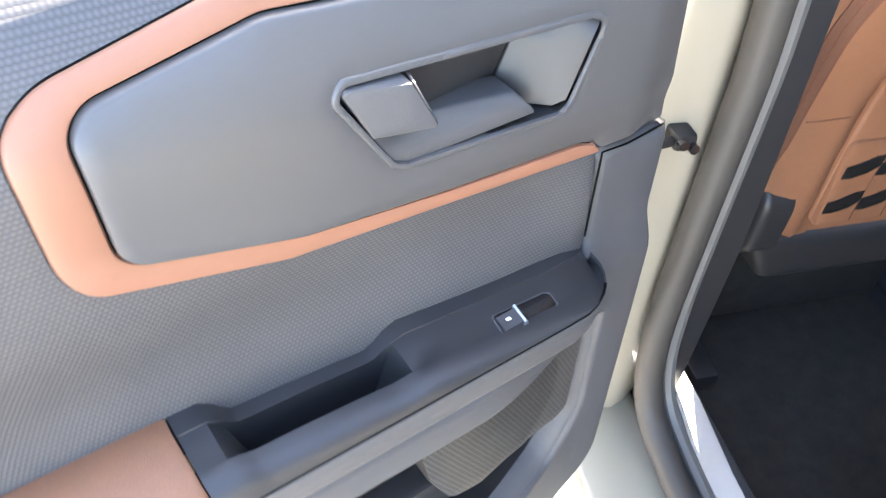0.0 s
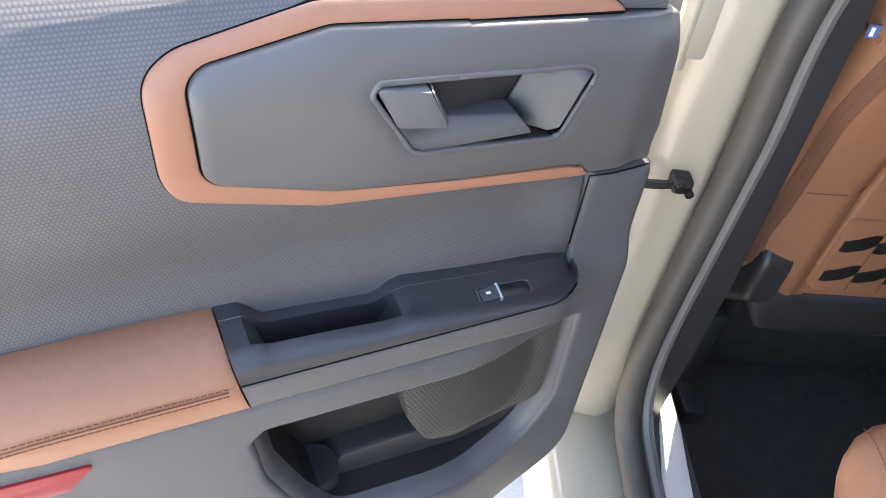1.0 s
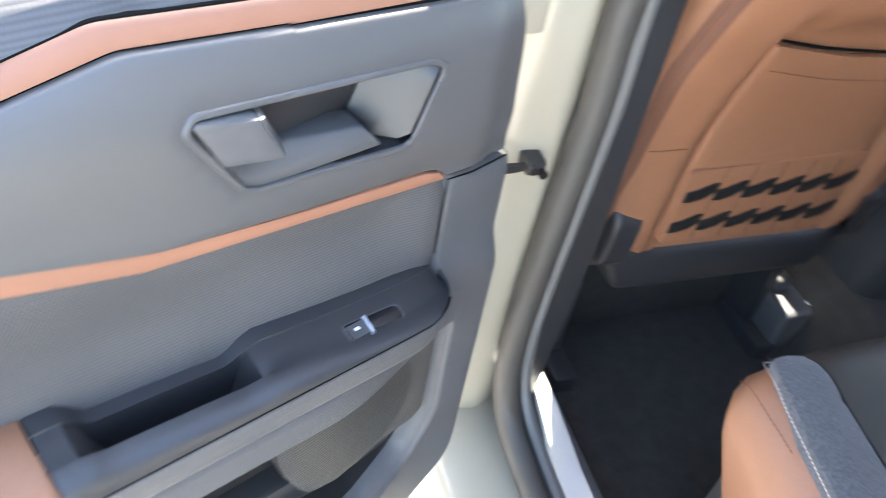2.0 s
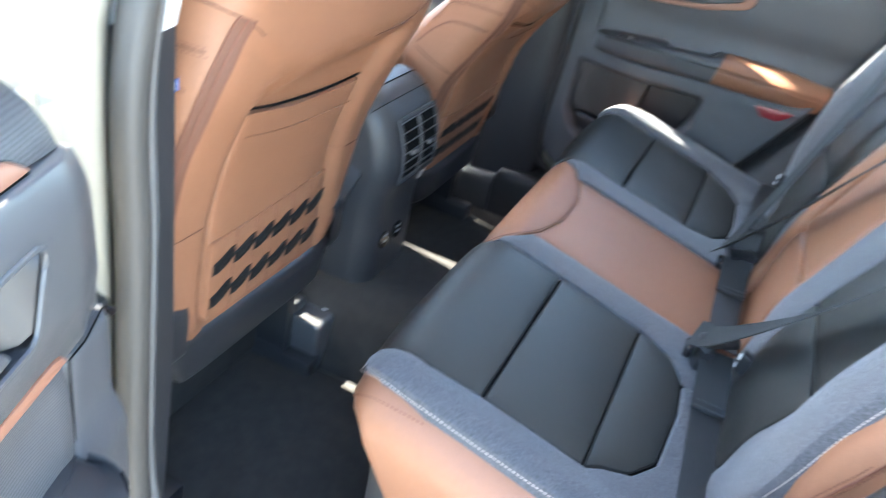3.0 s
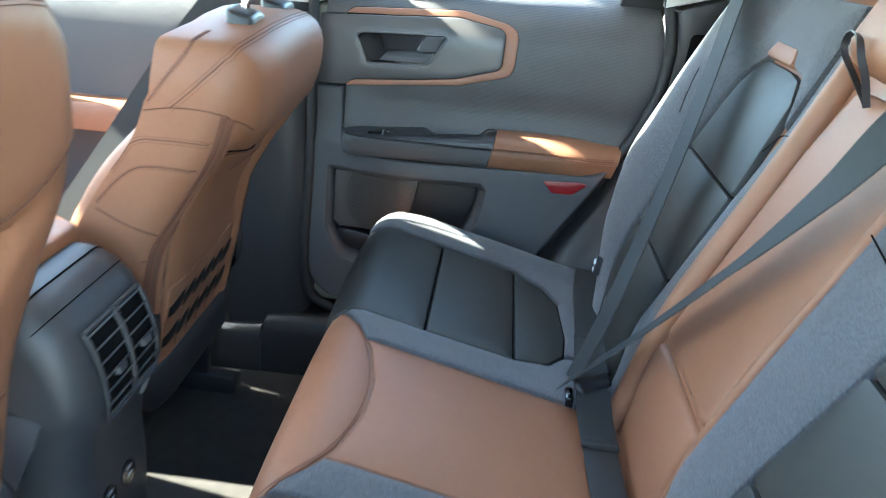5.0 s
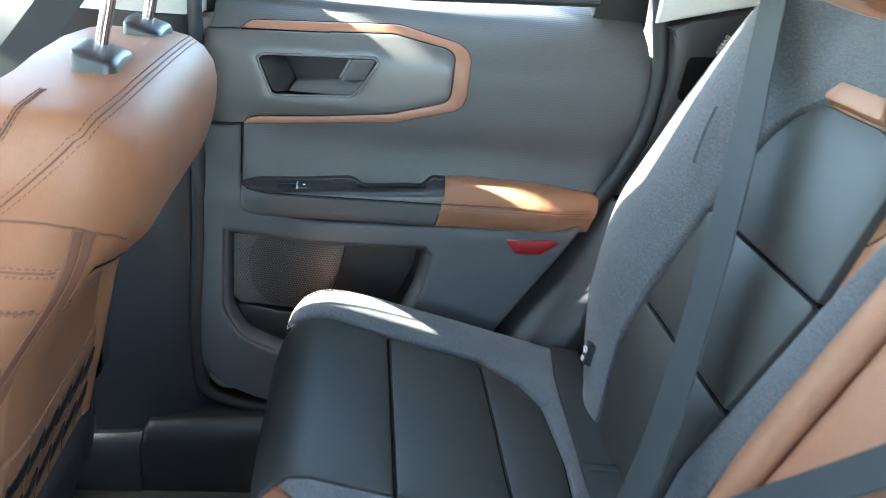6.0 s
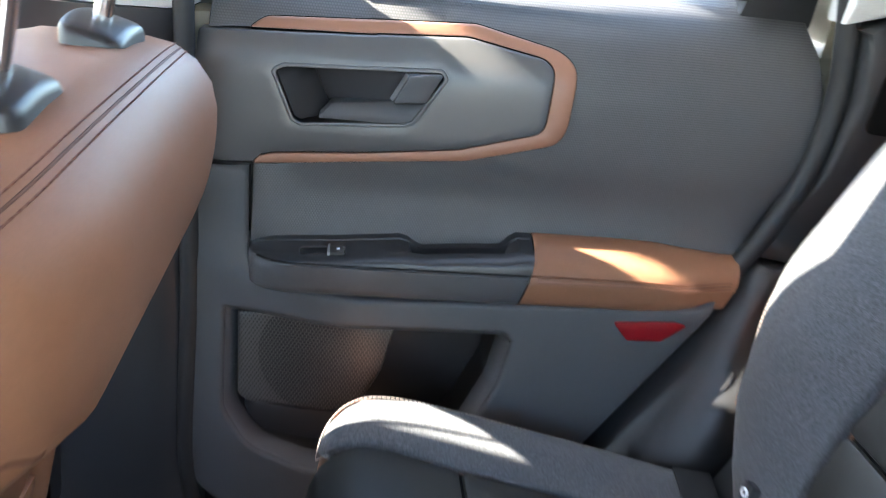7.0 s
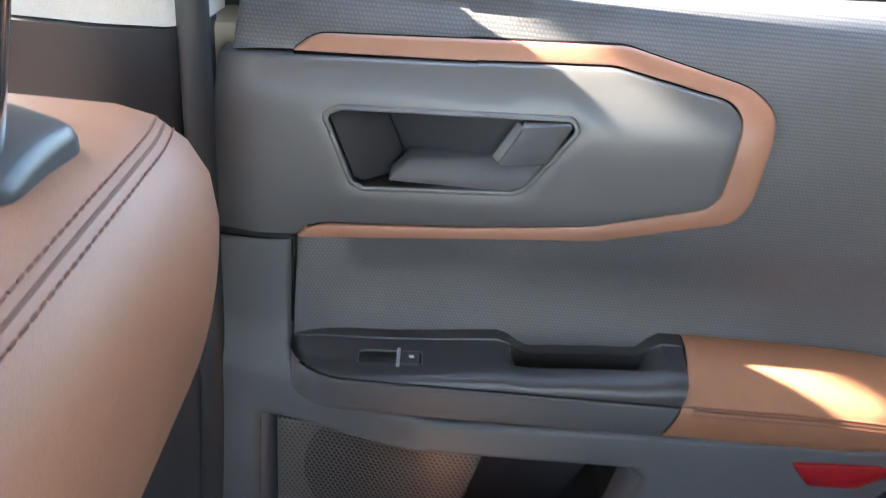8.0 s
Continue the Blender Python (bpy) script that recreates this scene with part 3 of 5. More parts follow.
    for y in ys:
        reach = math.sqrt(max(0.0, 1 - max(0.0, (y - 0.272) / 0.0505) ** 2)) * 0.97 + 0.03
        w = 0.25 + 0.75 * reach
        prof = [(0.6602, 0.9585), (0.6608, 0.9575), (0.6618, 0.9565), (0.6600, 0.9545), (0.6605, 0.945), (0.6635, 0.930), (0.667, 0.921), (0.673, 0.9165), (0.72, 0.915)]
        rows.append([Vector((0.722 - (0.722 - x) * w, y + pad_slant(y, z), z)) for x, z in prof])
    part("armrest_face", loft(rows, closed=False), TRIM, door, "grained dark grey armrest side")
    part("joint_line", tube([row[1] + Vector((-0.0002, 0, 0.0004)) for row in rows[3:]], 0.0011, 6), SLIT, door)
    ys2 = [0.0125, 0.0115, 0.008, 0.0, -0.03, -0.08, -0.13, -0.17, -0.20, -0.215, -0.226, -0.232, -0.235]
    rows = []
    for y in ys2:
        e = min(1.0, math.sqrt(max(0.0, (0.0128 - y) / 0.006))) if y > 0.007 else 1.0
        nose = 1 - 0.35 * sstep(-0.14, -0.235, y)
        prof = [(0.722, 0.9845), (0.712, 0.987), (0.70, 0.986), (0.686, 0.982), (0.672, 0.975), (0.663, 0.967), (0.6595, 0.9605), (0.6605, 0.9575), (0.6585, 0.9545), (0.6590, 0.945), (0.6620, 0.932), (0.6655, 0.923), (0.671, 0.918), (0.722, 0.917)]
        rows.append([Vector((0.722 - (0.722 - x) * nose * (0.985 + 0.015 * e), y + (0.985 - z) * 0.20, z - 0.0015 * (1 - e) - 0.012 * sstep(-0.1, -0.235, y) * (1 if z > 0.95 else 0.2))) for x, z in prof])
    pad = part("armrest_pad", loft(rows, closed=False), BROWN, door, "brown leather armrest pad with stitched seam")
    sl = lambda y, dz: Vector((0.722 - (0.722 - 0.6588) * (1 - 0.35 * sstep(-0.14, -0.235, y)) - 0.0006, y, 0.9575 + dz - 0.006 * sstep(-0.1, -0.235, y)))
    yy = [0.010 - 0.01 * k for k in range(24)]
    bm = stitch_line([sl(y, 0.0035) for y in yy], 0.0050, 0.0040, 0.0006)
    bm = stitch_line([sl(y, -0.0045) for y in yy], 0.0050, 0.0040, 0.0006, bm)
    part("pad_seam", tube([sl(y, -0.0005) for y in yy], 0.0006, 6), BROWN_PERF, pad)
    part("stitching", bm, STITCH, pad)
    # window switch
    sw = part("window_switch", cushion_pad(fillet([(0.687, 0.268), (0.689, 0.262), (0.689, 0.2185), (0.6735, 0.2175), (0.6730, 0.258), (0.678, 0.266)], 0.003), lambda x, y, h: Vector((x, y, tops(y) - 0.0045 + (x - 0.69) * 0.25 + h)), 0.0016, -0.004, 0.001, step=0.01, edge=0.004), GLOSS_BLACK, door, "black window switch")
    rim = fillet([(0.688, 0.2665), (0.6895, 0.2615), (0.6895, 0.2180), (0.6728, 0.2170), (0.6725, 0.2585), (0.678, 0.2668)], 0.003)
    rim = rim + rim[:1]
    part("switch_rim", tube([Vector((x, y, tops(y) - 0.0030 + (x - 0.69) * 0.25)) for x, y in rim], 0.0005, 6), TRIM_SMOOTH, sw, "thin grey rim")
    bm = loft([[Vector((x, y, tops(y) - 0.0045 + (x - 0.69) * 0.25 + z)) for x, z in ((0.675, 0), (0.6755, dz), (0.6865, dz), (0.687, 0))] for y, dz in ((0.2195, 0.003), (0.232, 0.0045), (0.2345, 0.0055))])
    part("switch_button", bm, BLACK_TRIM, sw)
    bm = loft([[Vector((x, y, tops(y) - 0.0045 + (x - 0.69) * 0.25 + z)) for x, z in ((0.674, 0.0), (0.674, dz), (0.688, dz), (0.688, 0.0))] for y, dz in ((0.2345, 0.0056), (0.2358, 0.0064), (0.2372, 0.0050))])
    part("switch_lip", bm, SILVER, sw, "silver switch edge")
    ic = box(0.6800, 0.6822, 0.2240, 0.2276, tops(0.226) + 0.0010 - 0.0030, tops(0.226) - 0.0012, 0)
    part("switch_icon", ic, WHITE, sw, "small white window symbol")
    refl = fillet([(-0.087, 0.9035), (-0.160, 0.907), (-0.176, 0.903), (-0.148, 0.881), (-0.108, 0.8805)], 0.003)
    part("reflector", cushion_pad(refl, flat_x(0.6665), 0.0, -0.006, 0.001, step=0.012), RED, door, "red door reflector")
    return door


def thing_part(name, parent, label=""):
    """A part that only carries sub-parts."""
    e = new(name)
    e.parent = parent
    e.empty_display_size = 0.02
    if label:
        tagged(e, label)
    return e


HINGE = (-0.8668, 0.4796)
SWING = -67.58
door_r = build_rear_door()
swing = Matrix.Translation((HINGE[0], HINGE[1], 0)) @ Matrix.Rotation(radians(SWING), 4, "Z") @ Matrix.Translation((-HINGE[0], -HINGE[1], 0)) @ Matrix.Diagonal((-1, 1, 1, 1))
door_l = copy_thing(door_r, swing)
tagged(door_l, "open rear car door with dark grey and copper-brown trim")


# ---- car body ----
car = thing("car_body", "cream painted car body with light headliner", "car")
setting("ground", box(-60, 60, -60, 60, -0.3, 0.0, 0), ASPHALT, "worn pale grey concrete ground", "ground", smooth=False)
part("floor_pan", box(-0.80, 0.80, -1.45, 1.75, 0.30, 0.385, 0.01), BLACK_TRIM, car)
part("carpet", box(-0.70, 0.70, -0.30, 1.45, 0.380, 0.402, 0.008), CARPET, car, "black floor carpet")
tun = [[Vector((x, y, 0.40 + z)) for x, z in ((-0.205, -0.01), (-0.180, 0.045), (-0.158, 0.110), (-0.11, 0.148), (0.11, 0.148), (0.158, 0.110), (0.180, 0.045), (0.205, -0.01))] for y in (-0.25, 0.3, 0.8, 1.4)]
part("tunnel", loft(tun), CARPET, car, "carpeted floor tunnel")
roof_poly = fillet([(-0.61, -1.50), (0.61, -1.50), (0.61, 1.17), (-0.61, 1.17)], 0.12)
part("roof", cushion_pad(roof_poly, lambda x, y, h: Vector((x, y, 1.70 + h - 0.06 * (x / 0.6) ** 2 * 0.5)), 0.04, 0.0, 0.02, step=0.12), CREAM, car, "cream painted roof")
part("headliner", cushion_pad(inset(roof_poly, 0.03), lambda x, y, h: Vector((x, y, 1.672 - h - 0.03 * (x / 0.6) ** 2)), 0.0, -0.03, 0.01, step=0.12), LINER, car, "light grey headliner")
for sx in (-1, 1):
    part("roof_rail", tube(smooth_line([(sx * 0.63, -1.5, 1.62), (sx * 0.615, -0.6, 1.690), (sx * 0.610, -0.1, 1.690), (sx * 0.610, 0.22, 1.690), (sx * 0.630, 0.45, 1.690), (sx * 0.62, 1.12, 1.65), (sx * 0.72, 1.45, 1.32), (sx * 0.74, 1.60, 1.13)]), 0.036, 10), CREAM, car, "cream roof side rail")
    part("rear_pillar", loft([[Vector((sx * x, y, z)) for x, y in ((xo, y0), (xo - 0.09, y0), (xo - 0.09, y1), (xo, y1))] for z, xo, y0, y1 in ((1.20, 0.83, -1.50, -1.30), (1.65, 0.69, -1.48, -1.32))]), CREAM, car)
    # outer skin of the quarter panel
    q = fillet([(-1.55, 0.55), (-1.55, 1.24), (-0.315, 1.245), (-0.325, 1.13), (-0.27, 0.98), (-0.08, 0.70), (-0.10, 0.55)], 0.02)
    part("quarter_panel", cushion_pad(q, lambda y, z, h: Vector((sx * (0.86 + h), y, z)), 0.01, -0.05, 0.008, step=0.15), CREAM, car, "cream rear quarter panel")
    part("rocker", box(min(sx * 0.88, sx * 0.752), max(sx * 0.88, sx * 0.752), -0.2, 1.5, 0.36, 0.515, 0.02, 3), CREAM, car, "cream painted rocker sill")
part("tailgate", box(-0.74, 0.74, -1.56, -1.50, 0.4, 1.22, 0.02), CREAM, car)
part("dash_wall", box(-0.74, 0.74, 1.62, 1.70, 0.38, 1.12, 0.03), BLACK_TRIM, car)
part("dashboard", cushion_pad(fillet([(-0.70, 1.25), (0.70, 1.25), (0.70, 1.66), (-0.70, 1.66)], 0.06), lambda x, y, h: Vector((x, y, 1.06 + h)), 0.0, -0.30, 0.05, step=0.1), BLACK_TRIM, car, "black dashboard")
part("bonnet", box(-0.80, 0.80, 1.70, 2.70, 0.5, 1.10, 0.06, 3), CREAM, car, "cream bonnet")
ws = part("windshield", loft([[Vector((x, y, z)) for x in (-w, -w / 2, 0, w / 2, w)] for y, z, w in ((1.15, 1.67, 0.60), (1.42, 1.40, 0.66), (1.68, 1.12, 0.72))], closed=False), GLASS, car)
ws.visible_shadow = False
part("rear_glass", loft([[Vector((x, y, z)) for x in (-w, 0, w)] for y, z, w in ((-1.50, 1.66, 0.58), (-1.54, 1.22, 0.68))], closed=False), GLASS_DARK, car, "dark tinted rear glass")
for sx in (-1, 1):
    part("quarter_glass", loft([[Vector((sx * x, y, z)) for y in (-0.42, -0.9, -1.3)] for z, x in ((1.26, 0.80), (1.62, 0.68))], closed=False), GLASS_DARK, car, "dark tinted quarter glass")
    part("rear_post", loft([[Vector((sx * x, y, z)) for x, y in ((xo, y0), (xo - 0.06, y0), (xo - 0.06, y1), (xo, y1))] for z, xo, y0, y1 in ((1.20, 0.83, -0.42, -0.30), (1.65, 0.70, -0.42, -0.22))]), CREAM, car)


# ---- unseen board added beside the car to cast shade over the passenger side ----
def sign_board():
    sg = thing("sign_board", "unseen grey metal board on a post, added to shade the car", "sign")
    n = (Vector((0.918, -0.345, 0.195)) - SUN * SUN.dot(Vector((0.918, -0.345, 0.195)))).normalized()
    w = SUN.cross(n)
    quad = []
    # outline fitted to the wanted edges of the shade, seen along the sun
    for d, e in ((0.817, -0.53), (0.817, -0.287), (0.938, -0.482), (1.06, -0.68), (1.12, -0.80), (0.885, -0.78)):
        p = n * d + w * e
        q = p + SUN * ((2.6 - p.z) / SUN.z)
        quad.append((q.x, q.y))
    part("board", cushion_pad(quad, lambda x, y, h: Vector((x, y, 2.6 + h)), 0.012, 0.0, 0.004, step=0.2), SILVER, sg, "unseen grey metal shading board")
    c = np.mean(quad[3:5], axis=0)
    part("post", tube([(c[0] - 0.03, c[1], 0.0), (c[0] - 0.03, c[1], 2.603)], 0.03, 12), SILVER, sg, "unseen grey steel post")


sign_board()

# ---- centre pillars ----
def b_pillar(sx):
    name = "b_pillar"
    # painted pillar facing the rear door opening
    pts = [(0.885, 0.50), (0.885, 0.455), (0.872, 0.435), (0.83, 0.418), (0.795, 0.412), (0.775, 0.420), (0.735, 0.45), (0.735, 0.50)]
    def sec(z, lean, dy=0.0):
        return [Vector((sx * (x - lean), y + dy, z)) for x, y in pts]
    zs = [(0.44, 0.0, 0.03), (0.52, 0.0, 0.005), (0.60, 0.0, 0.0), (0.8, 0.0, 0.0), (1.0, 0.0, 0.0), (1.20, 0.004, 0.0), (1.40, 0.075, 0.0), (1.66, 0.175, 0.0)]
    part(name, loft([sec(*z) for z in zs]), CREAM, car, "cream painted centre pillar")


b_pillar(-1)
b_pillar(1)
strap = thing("door_check", "black steel door check arm bolted to the pillar", "door check")
part("arm", loft([[Vector((x, y, z)) + Vector(d) for d in ((0, 0, -0.004), (0.004, 0.006, -0.004), (0.004, 0.006, 0.004), (0, 0, 0.004))] for x, y, z in ((-0.815, 0.400, 0.949), (-0.835, 0.396, 0.949), (-0.855, 0.397, 0.948), (-0.885, 0.404, 0.952), (-0.92, 0.42, 0.950))]), RUBBER_DARK, strap)
part("bracket", box(-0.824, -0.803, 0.393, 0.418, 0.941, 0.958, 0.004), RUBBER_DARK, strap)
for bx, bz in ((-0.808, 0.9465), (-0.819, 0.952)):
    part("bolt", tube([(bx, 0.394, bz), (bx, 0.387, bz)], 0.0048, 12), GLOSS_BLACK, strap, "dark round bolt")
for hz in (1.125, 0.70):
    hg = part("hinge", box(-0.872, -0.838, 0.398, 0.440, hz - 0.035, hz + 0.035, 0.006, 2), CREAM, car, "cream painted door hinge")
    part("hinge_pin", tube([(-0.862, 0.405, hz - 0.045), (-0.862, 0.405, hz + 0.045)], 0.008, 10), CREAM, hg)
# left opening: weather strip, edge welt and inner trim
seal_path = smooth_line([(-0.66, 0.405, 1.62), (-0.70, 0.402, 1.42), (-0.763, 0.400, 1.17), (-0.768, 0.398, 1.0), (-0.776, 0.395, 0.85), (-0.782, 0.392, 0.72), (-0.781, 0.385, 0.63), (-0.777, 0.36, 0.575), (-0.772, 0.30, 0.548), (-0.770, 0.22, 0.540), (-0.770, 0.05, 0.540), (-0.770, -0.12, 0.56), (-0.770, -0.24, 0.66), (-0.770, -0.33, 0.80)], 6)
part("weather_strip", tube(seal_path, 0.0185, 12, flat=0.9), RUBBER, car, "grey-brown rubber door seal")
welt = [p + Vector((0.026, 0.006, 0.004)) for p in seal_path]
part("edge_welt", tube(welt, 0.009, 8), WELT, car, "thin grey edge strip")
trim_l = [[Vector((x, y + dy, z)) for x, y in ((-0.748, 0.404), (-0.742, 0.398), (-0.705, 0.405), (-0.692, 0.425), (-0.692, 0.52), (-0.75, 0.52))] for z, dy in ((0.40, 0.03), (0.60, 0.012), (0.8, 0.0), (1.0, 0.0), (1.19, 0.0))]
part("pillar_trim", loft(trim_l), BLACK_TRIM, car, "black lower pillar trim")
trim_u = [[Vector((x + dx, y, z)) for x, y in ((-0.748, 0.404), (-0.742, 0.398), (-0.705, 0.405), (-0.692, 0.425), (-0.692, 0.52), (-0.75, 0.52))] for z, dx in ((1.19, 0.001), (1.40, 0.065), (1.66, 0.11))]
part("pillar_trim", loft(trim_u), LINER, car, "light grey upper pillar trim")
# sill trim with an added pale strip in place of a patch of sunlight
sun_strip = fillet([(-0.668, 0.485), (-0.667, 0.414), (-0.678, 0.304), (-0.69, -0.15), (-0.735, -0.15), (-0.722, 0.302), (-0.700, 0.42)], [0.003, 0.01, 0.02, 0.005, 0.005, 0.02, 0.02])
part("scuff_plate", cushion_pad(sun_strip, lambda x, y, h: Vector((x, y, 0.507 - 0.25 * max(0, x + 0.70) + h)), 0.003, -0.004, 0.0015, step=0.03), SUNLIT_SILL, car, "pale strip standing in for sunlight on the sill")
sill = fillet([(-0.765, -0.25), (-0.765, 0.40), (-0.715, 0.52), (-0.66, 0.52), (-0.66, -0.25)], 0.02)
part("sill_trim", cushion_pad(sill, lambda x, y, h: Vector((x, y, 0.507 - 0.25 * max(0, x + 0.70) + h)), 0.0, -0.11, 0.008, step=0.03), TRIM, car, "dark grey plastic sill trim")
# right-hand pillar trim beside the passenger seat, dark below and light above
tr = [[Vector((x, y, z)) for x, y in ((0.760, 0.384), (0.716, 0.388), (0.700, 0.402), (0.690, 0.44), (0.690, 0.56), (0.76, 0.56))] for z in (0.39, 0.7, 1.0, 1.195)]
part("pillar_trim", loft(tr), BLACK_TRIM, car, "black lower pillar trim")
tr = [[Vector((x - dx, y, z)) for x, y in ((0.765, 0.379), (0.722, 0.383), (0.704, 0.40), (0.697, 0.44), (0.697, 0.50), (0.765, 0.50))] for z, dx in ((1.196, 0.0), (1.40, 0.030), (1.66, 0.100))]
part("pillar_trim", loft(tr), LINER, car, "light grey upper pillar trim")
part("door_seal", tube(smooth_line([(0.715, 0.388, 1.6), (0.709, 0.385, 1.2), (0.706, 0.386, 0.9), (0.706, 0.395, 0.65), (0.712, 0.36, 0.56), (0.72, 0.2, 0.53), (0.72, 0.0, 0.545)]), 0.0105, 10), RUBBER_DARK, car, "black door seal")
part("door_seal", tube(smooth_line([(0.800, 0.405, 1.15), (0.800, 0.405, 0.75), (0.796, 0.400, 0.60), (0.794, 0.36, 0.548), (0.794, 0.15, 0.538), (0.794, -0.02, 0.56)]), 0.018, 10), RUBBER_DARK, car, "black outer door seal")
part("sill_trim", loft([[Vector((x, y, z)) for x, z in ((0.652, 0.39), (0.654, 0.50), (0.660, t - 0.012), (0.668, t - 0.002), (0.678, t), (0.688, t - 0.006), (0.79, t + 0.004), (0.79, 0.39))] for y, t in ((-0.1, 0.545), (0.30, 0.543), (0.44, 0.538), (0.468, 0.534), (0.476, 0.520), (0.479, 0.40))]), BLACK_TRIM, car, "black sill trim")


def quarter_trim(sx):
    """Trim round the rear seat: lower arch cover, dark pillar field and light upper field."""
    edge = [(-0.268, 1.243)] + REAR_EDGE + [(-0.03, 0.64), (0.02, 0.56), (0.04, 0.42)]
    edge = [(y - 0.016, z) for y, z in edge]
    high = edge[:5] + [(-0.255, 0.975), (-0.62, 0.975), (-0.62, 1.335), (-0.40, 1.278)]
    low = [(-0.262, 0.971)] + edge[5:] + [(-0.62, 0.42), (-0.62, 0.971)]

    def place(y, z, h):
        d = sstep(0.0, 0.12, (REAR_EDGE[3][0] - y) + 0.35 * max(0.0, z - 1.0) + 0.0) if z > 1.0 else sstep(0.0, 0.10, (-0.083 - (z - 0.723) * 0.62) - y)
        return Vector((sx * (0.712 - 0.03 * d - 0.07 * sstep(0.98, 0.75, z) * d - h), y, z))

    def low_place(y, z, h):
        p = place(y, z, h)
        f = (-0.083 - (z - 0.723) * 0.62) - y
        return p - Vector((sx * 0.018 * sstep(0.01, 0.035, f) * sstep(0.09, 0.04, f), 0, 0))
    part("quarter_trim", cushion_pad(high, place, 0.0, -0.05, 0.006, step=0.02), BLACK_TRIM, car, "black plastic quarter trim")
    part("arch_trim", cushion_pad(low, low_place, 0.0, -0.05, 0.006, step=0.014), BLACK_TRIM, car, "black plastic wheel arch trim")
    up = [(-0.270, 1.246), (-0.405, 1.282), (-0.62, 1.338), (-0.62, 1.60), (-0.25, 1.60)]
    part("upper_quarter_trim", cushion_pad(up, lambda y, z, h: Vector((sx * (0.690 - 0.10 * max(0, z - 1.26) - h), y, z)), 0.0, -0.04, 0.006, step=0.03), LINER, car, "light grey upper quarter trim")
    if sx > 0:
        part("trim_recess", cushion_pad(fillet([(-0.322, 1.205), (-0.40, 1.21), (-0.40, 1.135), (-0.318, 1.14)], 0.012), lambda y, z, h: Vector((0.682 - h, y, z)), 0.002, -0.01, 0.002, step=0.02), SLIT, car, "small dark recess")
        part("latch_knob", cushion_pad(fillet([(-0.345, 1.182), (-0.378, 1.186), (-0.378, 1.152), (-0.345, 1.150)], 0.012), lambda y, z, h: Vector((0.680 - h, y, z)), 0.006, -0.004, 0.004, step=0.01), BLACK_TRIM, car, "black latch knob")
    part("door_gap_seal", tube(smooth_line([(sx * 0.710, y - 0.006, z) for y, z in [(-0.262, 1.30)] + REAR_EDGE + [(-0.02, 0.63), (0.03, 0.56)]], 5), 0.0125, 10), RUBBER_DARK, car, "black rear door seal")


quarter_trim(1)
quarter_trim(-1)


# ---- front doors ----
def front_door(sx):
    d = thing("front_door", "closed front car door with dark grey trim", "car door", "front doors")
    body = fillet([(0.50, 1.20), (0.50, 0.48), (1.35, 0.48), (1.45, 0.8), (1.50, 1.14)], 0.03)
    part("door_shell", cushion_pad(body, lambda y, z, h: Vector((sx * (0.77 - h), y, z)), 0.0, -0.11, 0.008, step=0.1), CREAM, d)
    trim = fillet([(0.575, 1.19), (0.575, 0.47), (1.33, 0.47), (1.43, 0.8), (1.46, 1.13)], 0.03)
    part("door_trim", cushion_pad(trim, lambda y, z, h: Vector((sx * (0.735 + 0.3 * max(0, z - 1.12) - h), y, z)), 0.0, -0.04, 0.015, step=0.05), TRIM, d, "dark grey door trim panel")
    arm = [[Vector((sx * x, y, z)) for x, z in ((0.74, 0.97), (0.68, 0.965), (0.67, 0.95), (0.675, 0.91), (0.74, 0.90))] for y in (0.62, 0.66, 1.0, 1.2)]
    part("armrest", loft(arm), BROWN, d, "brown leather armrest")
    def lean(y, z, h):
        return Vector((sx * (0.800 - TUMBLE * (z - 1.22) - h), y, z))
    outer = fillet([(0.49, 1.18), (0.47, 1.66), (0.85, 1.66), (1.05, 1.58), (1.54, 1.12)], 0.02)
    inner = fillet([(0.545, 1.215), (0.53, 1.625), (0.84, 1.625), (1.0, 1.55), (1.38, 1.19)], 0.02)
    part("window_frame", cushion_pad(outer, lean, 0.02, -0.012, 0.006, holes=[inner], step=0.06), BLACK_TRIM, d)
    g = part("window_glass", cushion_pad(inset(inner, -0.01), lean, 0.003, -0.001, 0.001, step=0.2), GLASS, d)
    g.visible_shadow = False
    return d


front_door(1)
front_door(-1)


# ---- rear bench ----
SLOPE = math.atan(0.25)
ROLL = 0.045


def seat_top(x, v, h):
    """Place on the cushion: x across, v along it from the back to the front and down its face."""
    lift = 0.012 * sstep(0.53, 0.60, abs(x)) * sstep(0.26, 0.12, v)
    h = h + lift
    y0, z0 = 0.178, 0.8135
    if h < -0.035:
        p = seat_top(x, v, -0.035 - lift)
        d = -h - 0.035
        return Vector((p.x * (1 - 0.35 * d), p.y - 0.35 * d, p.z - d))
    if v <= y0:
        t = Vector((0, math.cos(SLOPE), math.sin(SLOPE)))
        n = Vector((0, -math.sin(SLOPE), math.cos(SLOPE)))
        p = Vector((x, y0, z0)) + t * ((v - y0) / math.cos(SLOPE))
        return p + n * h
    c = Vector((x, y0 + ROLL * math.sin(SLOPE), z0 - ROLL * math.cos(SLOPE)))
    a = SLOPE - (v - y0) / ROLL
    end = -radians(97)
    if a >= end:
        return c + (ROLL + h) * Vector((0, -math.sin(a), math.cos(a)))
    rest = (end - a) * ROLL
    n = Vector((0, -math.sin(end), math.cos(end)))
    return c + (ROLL + h) * n + Vector((0, math.cos(end), math.sin(end))) * rest


BACK = radians(24)


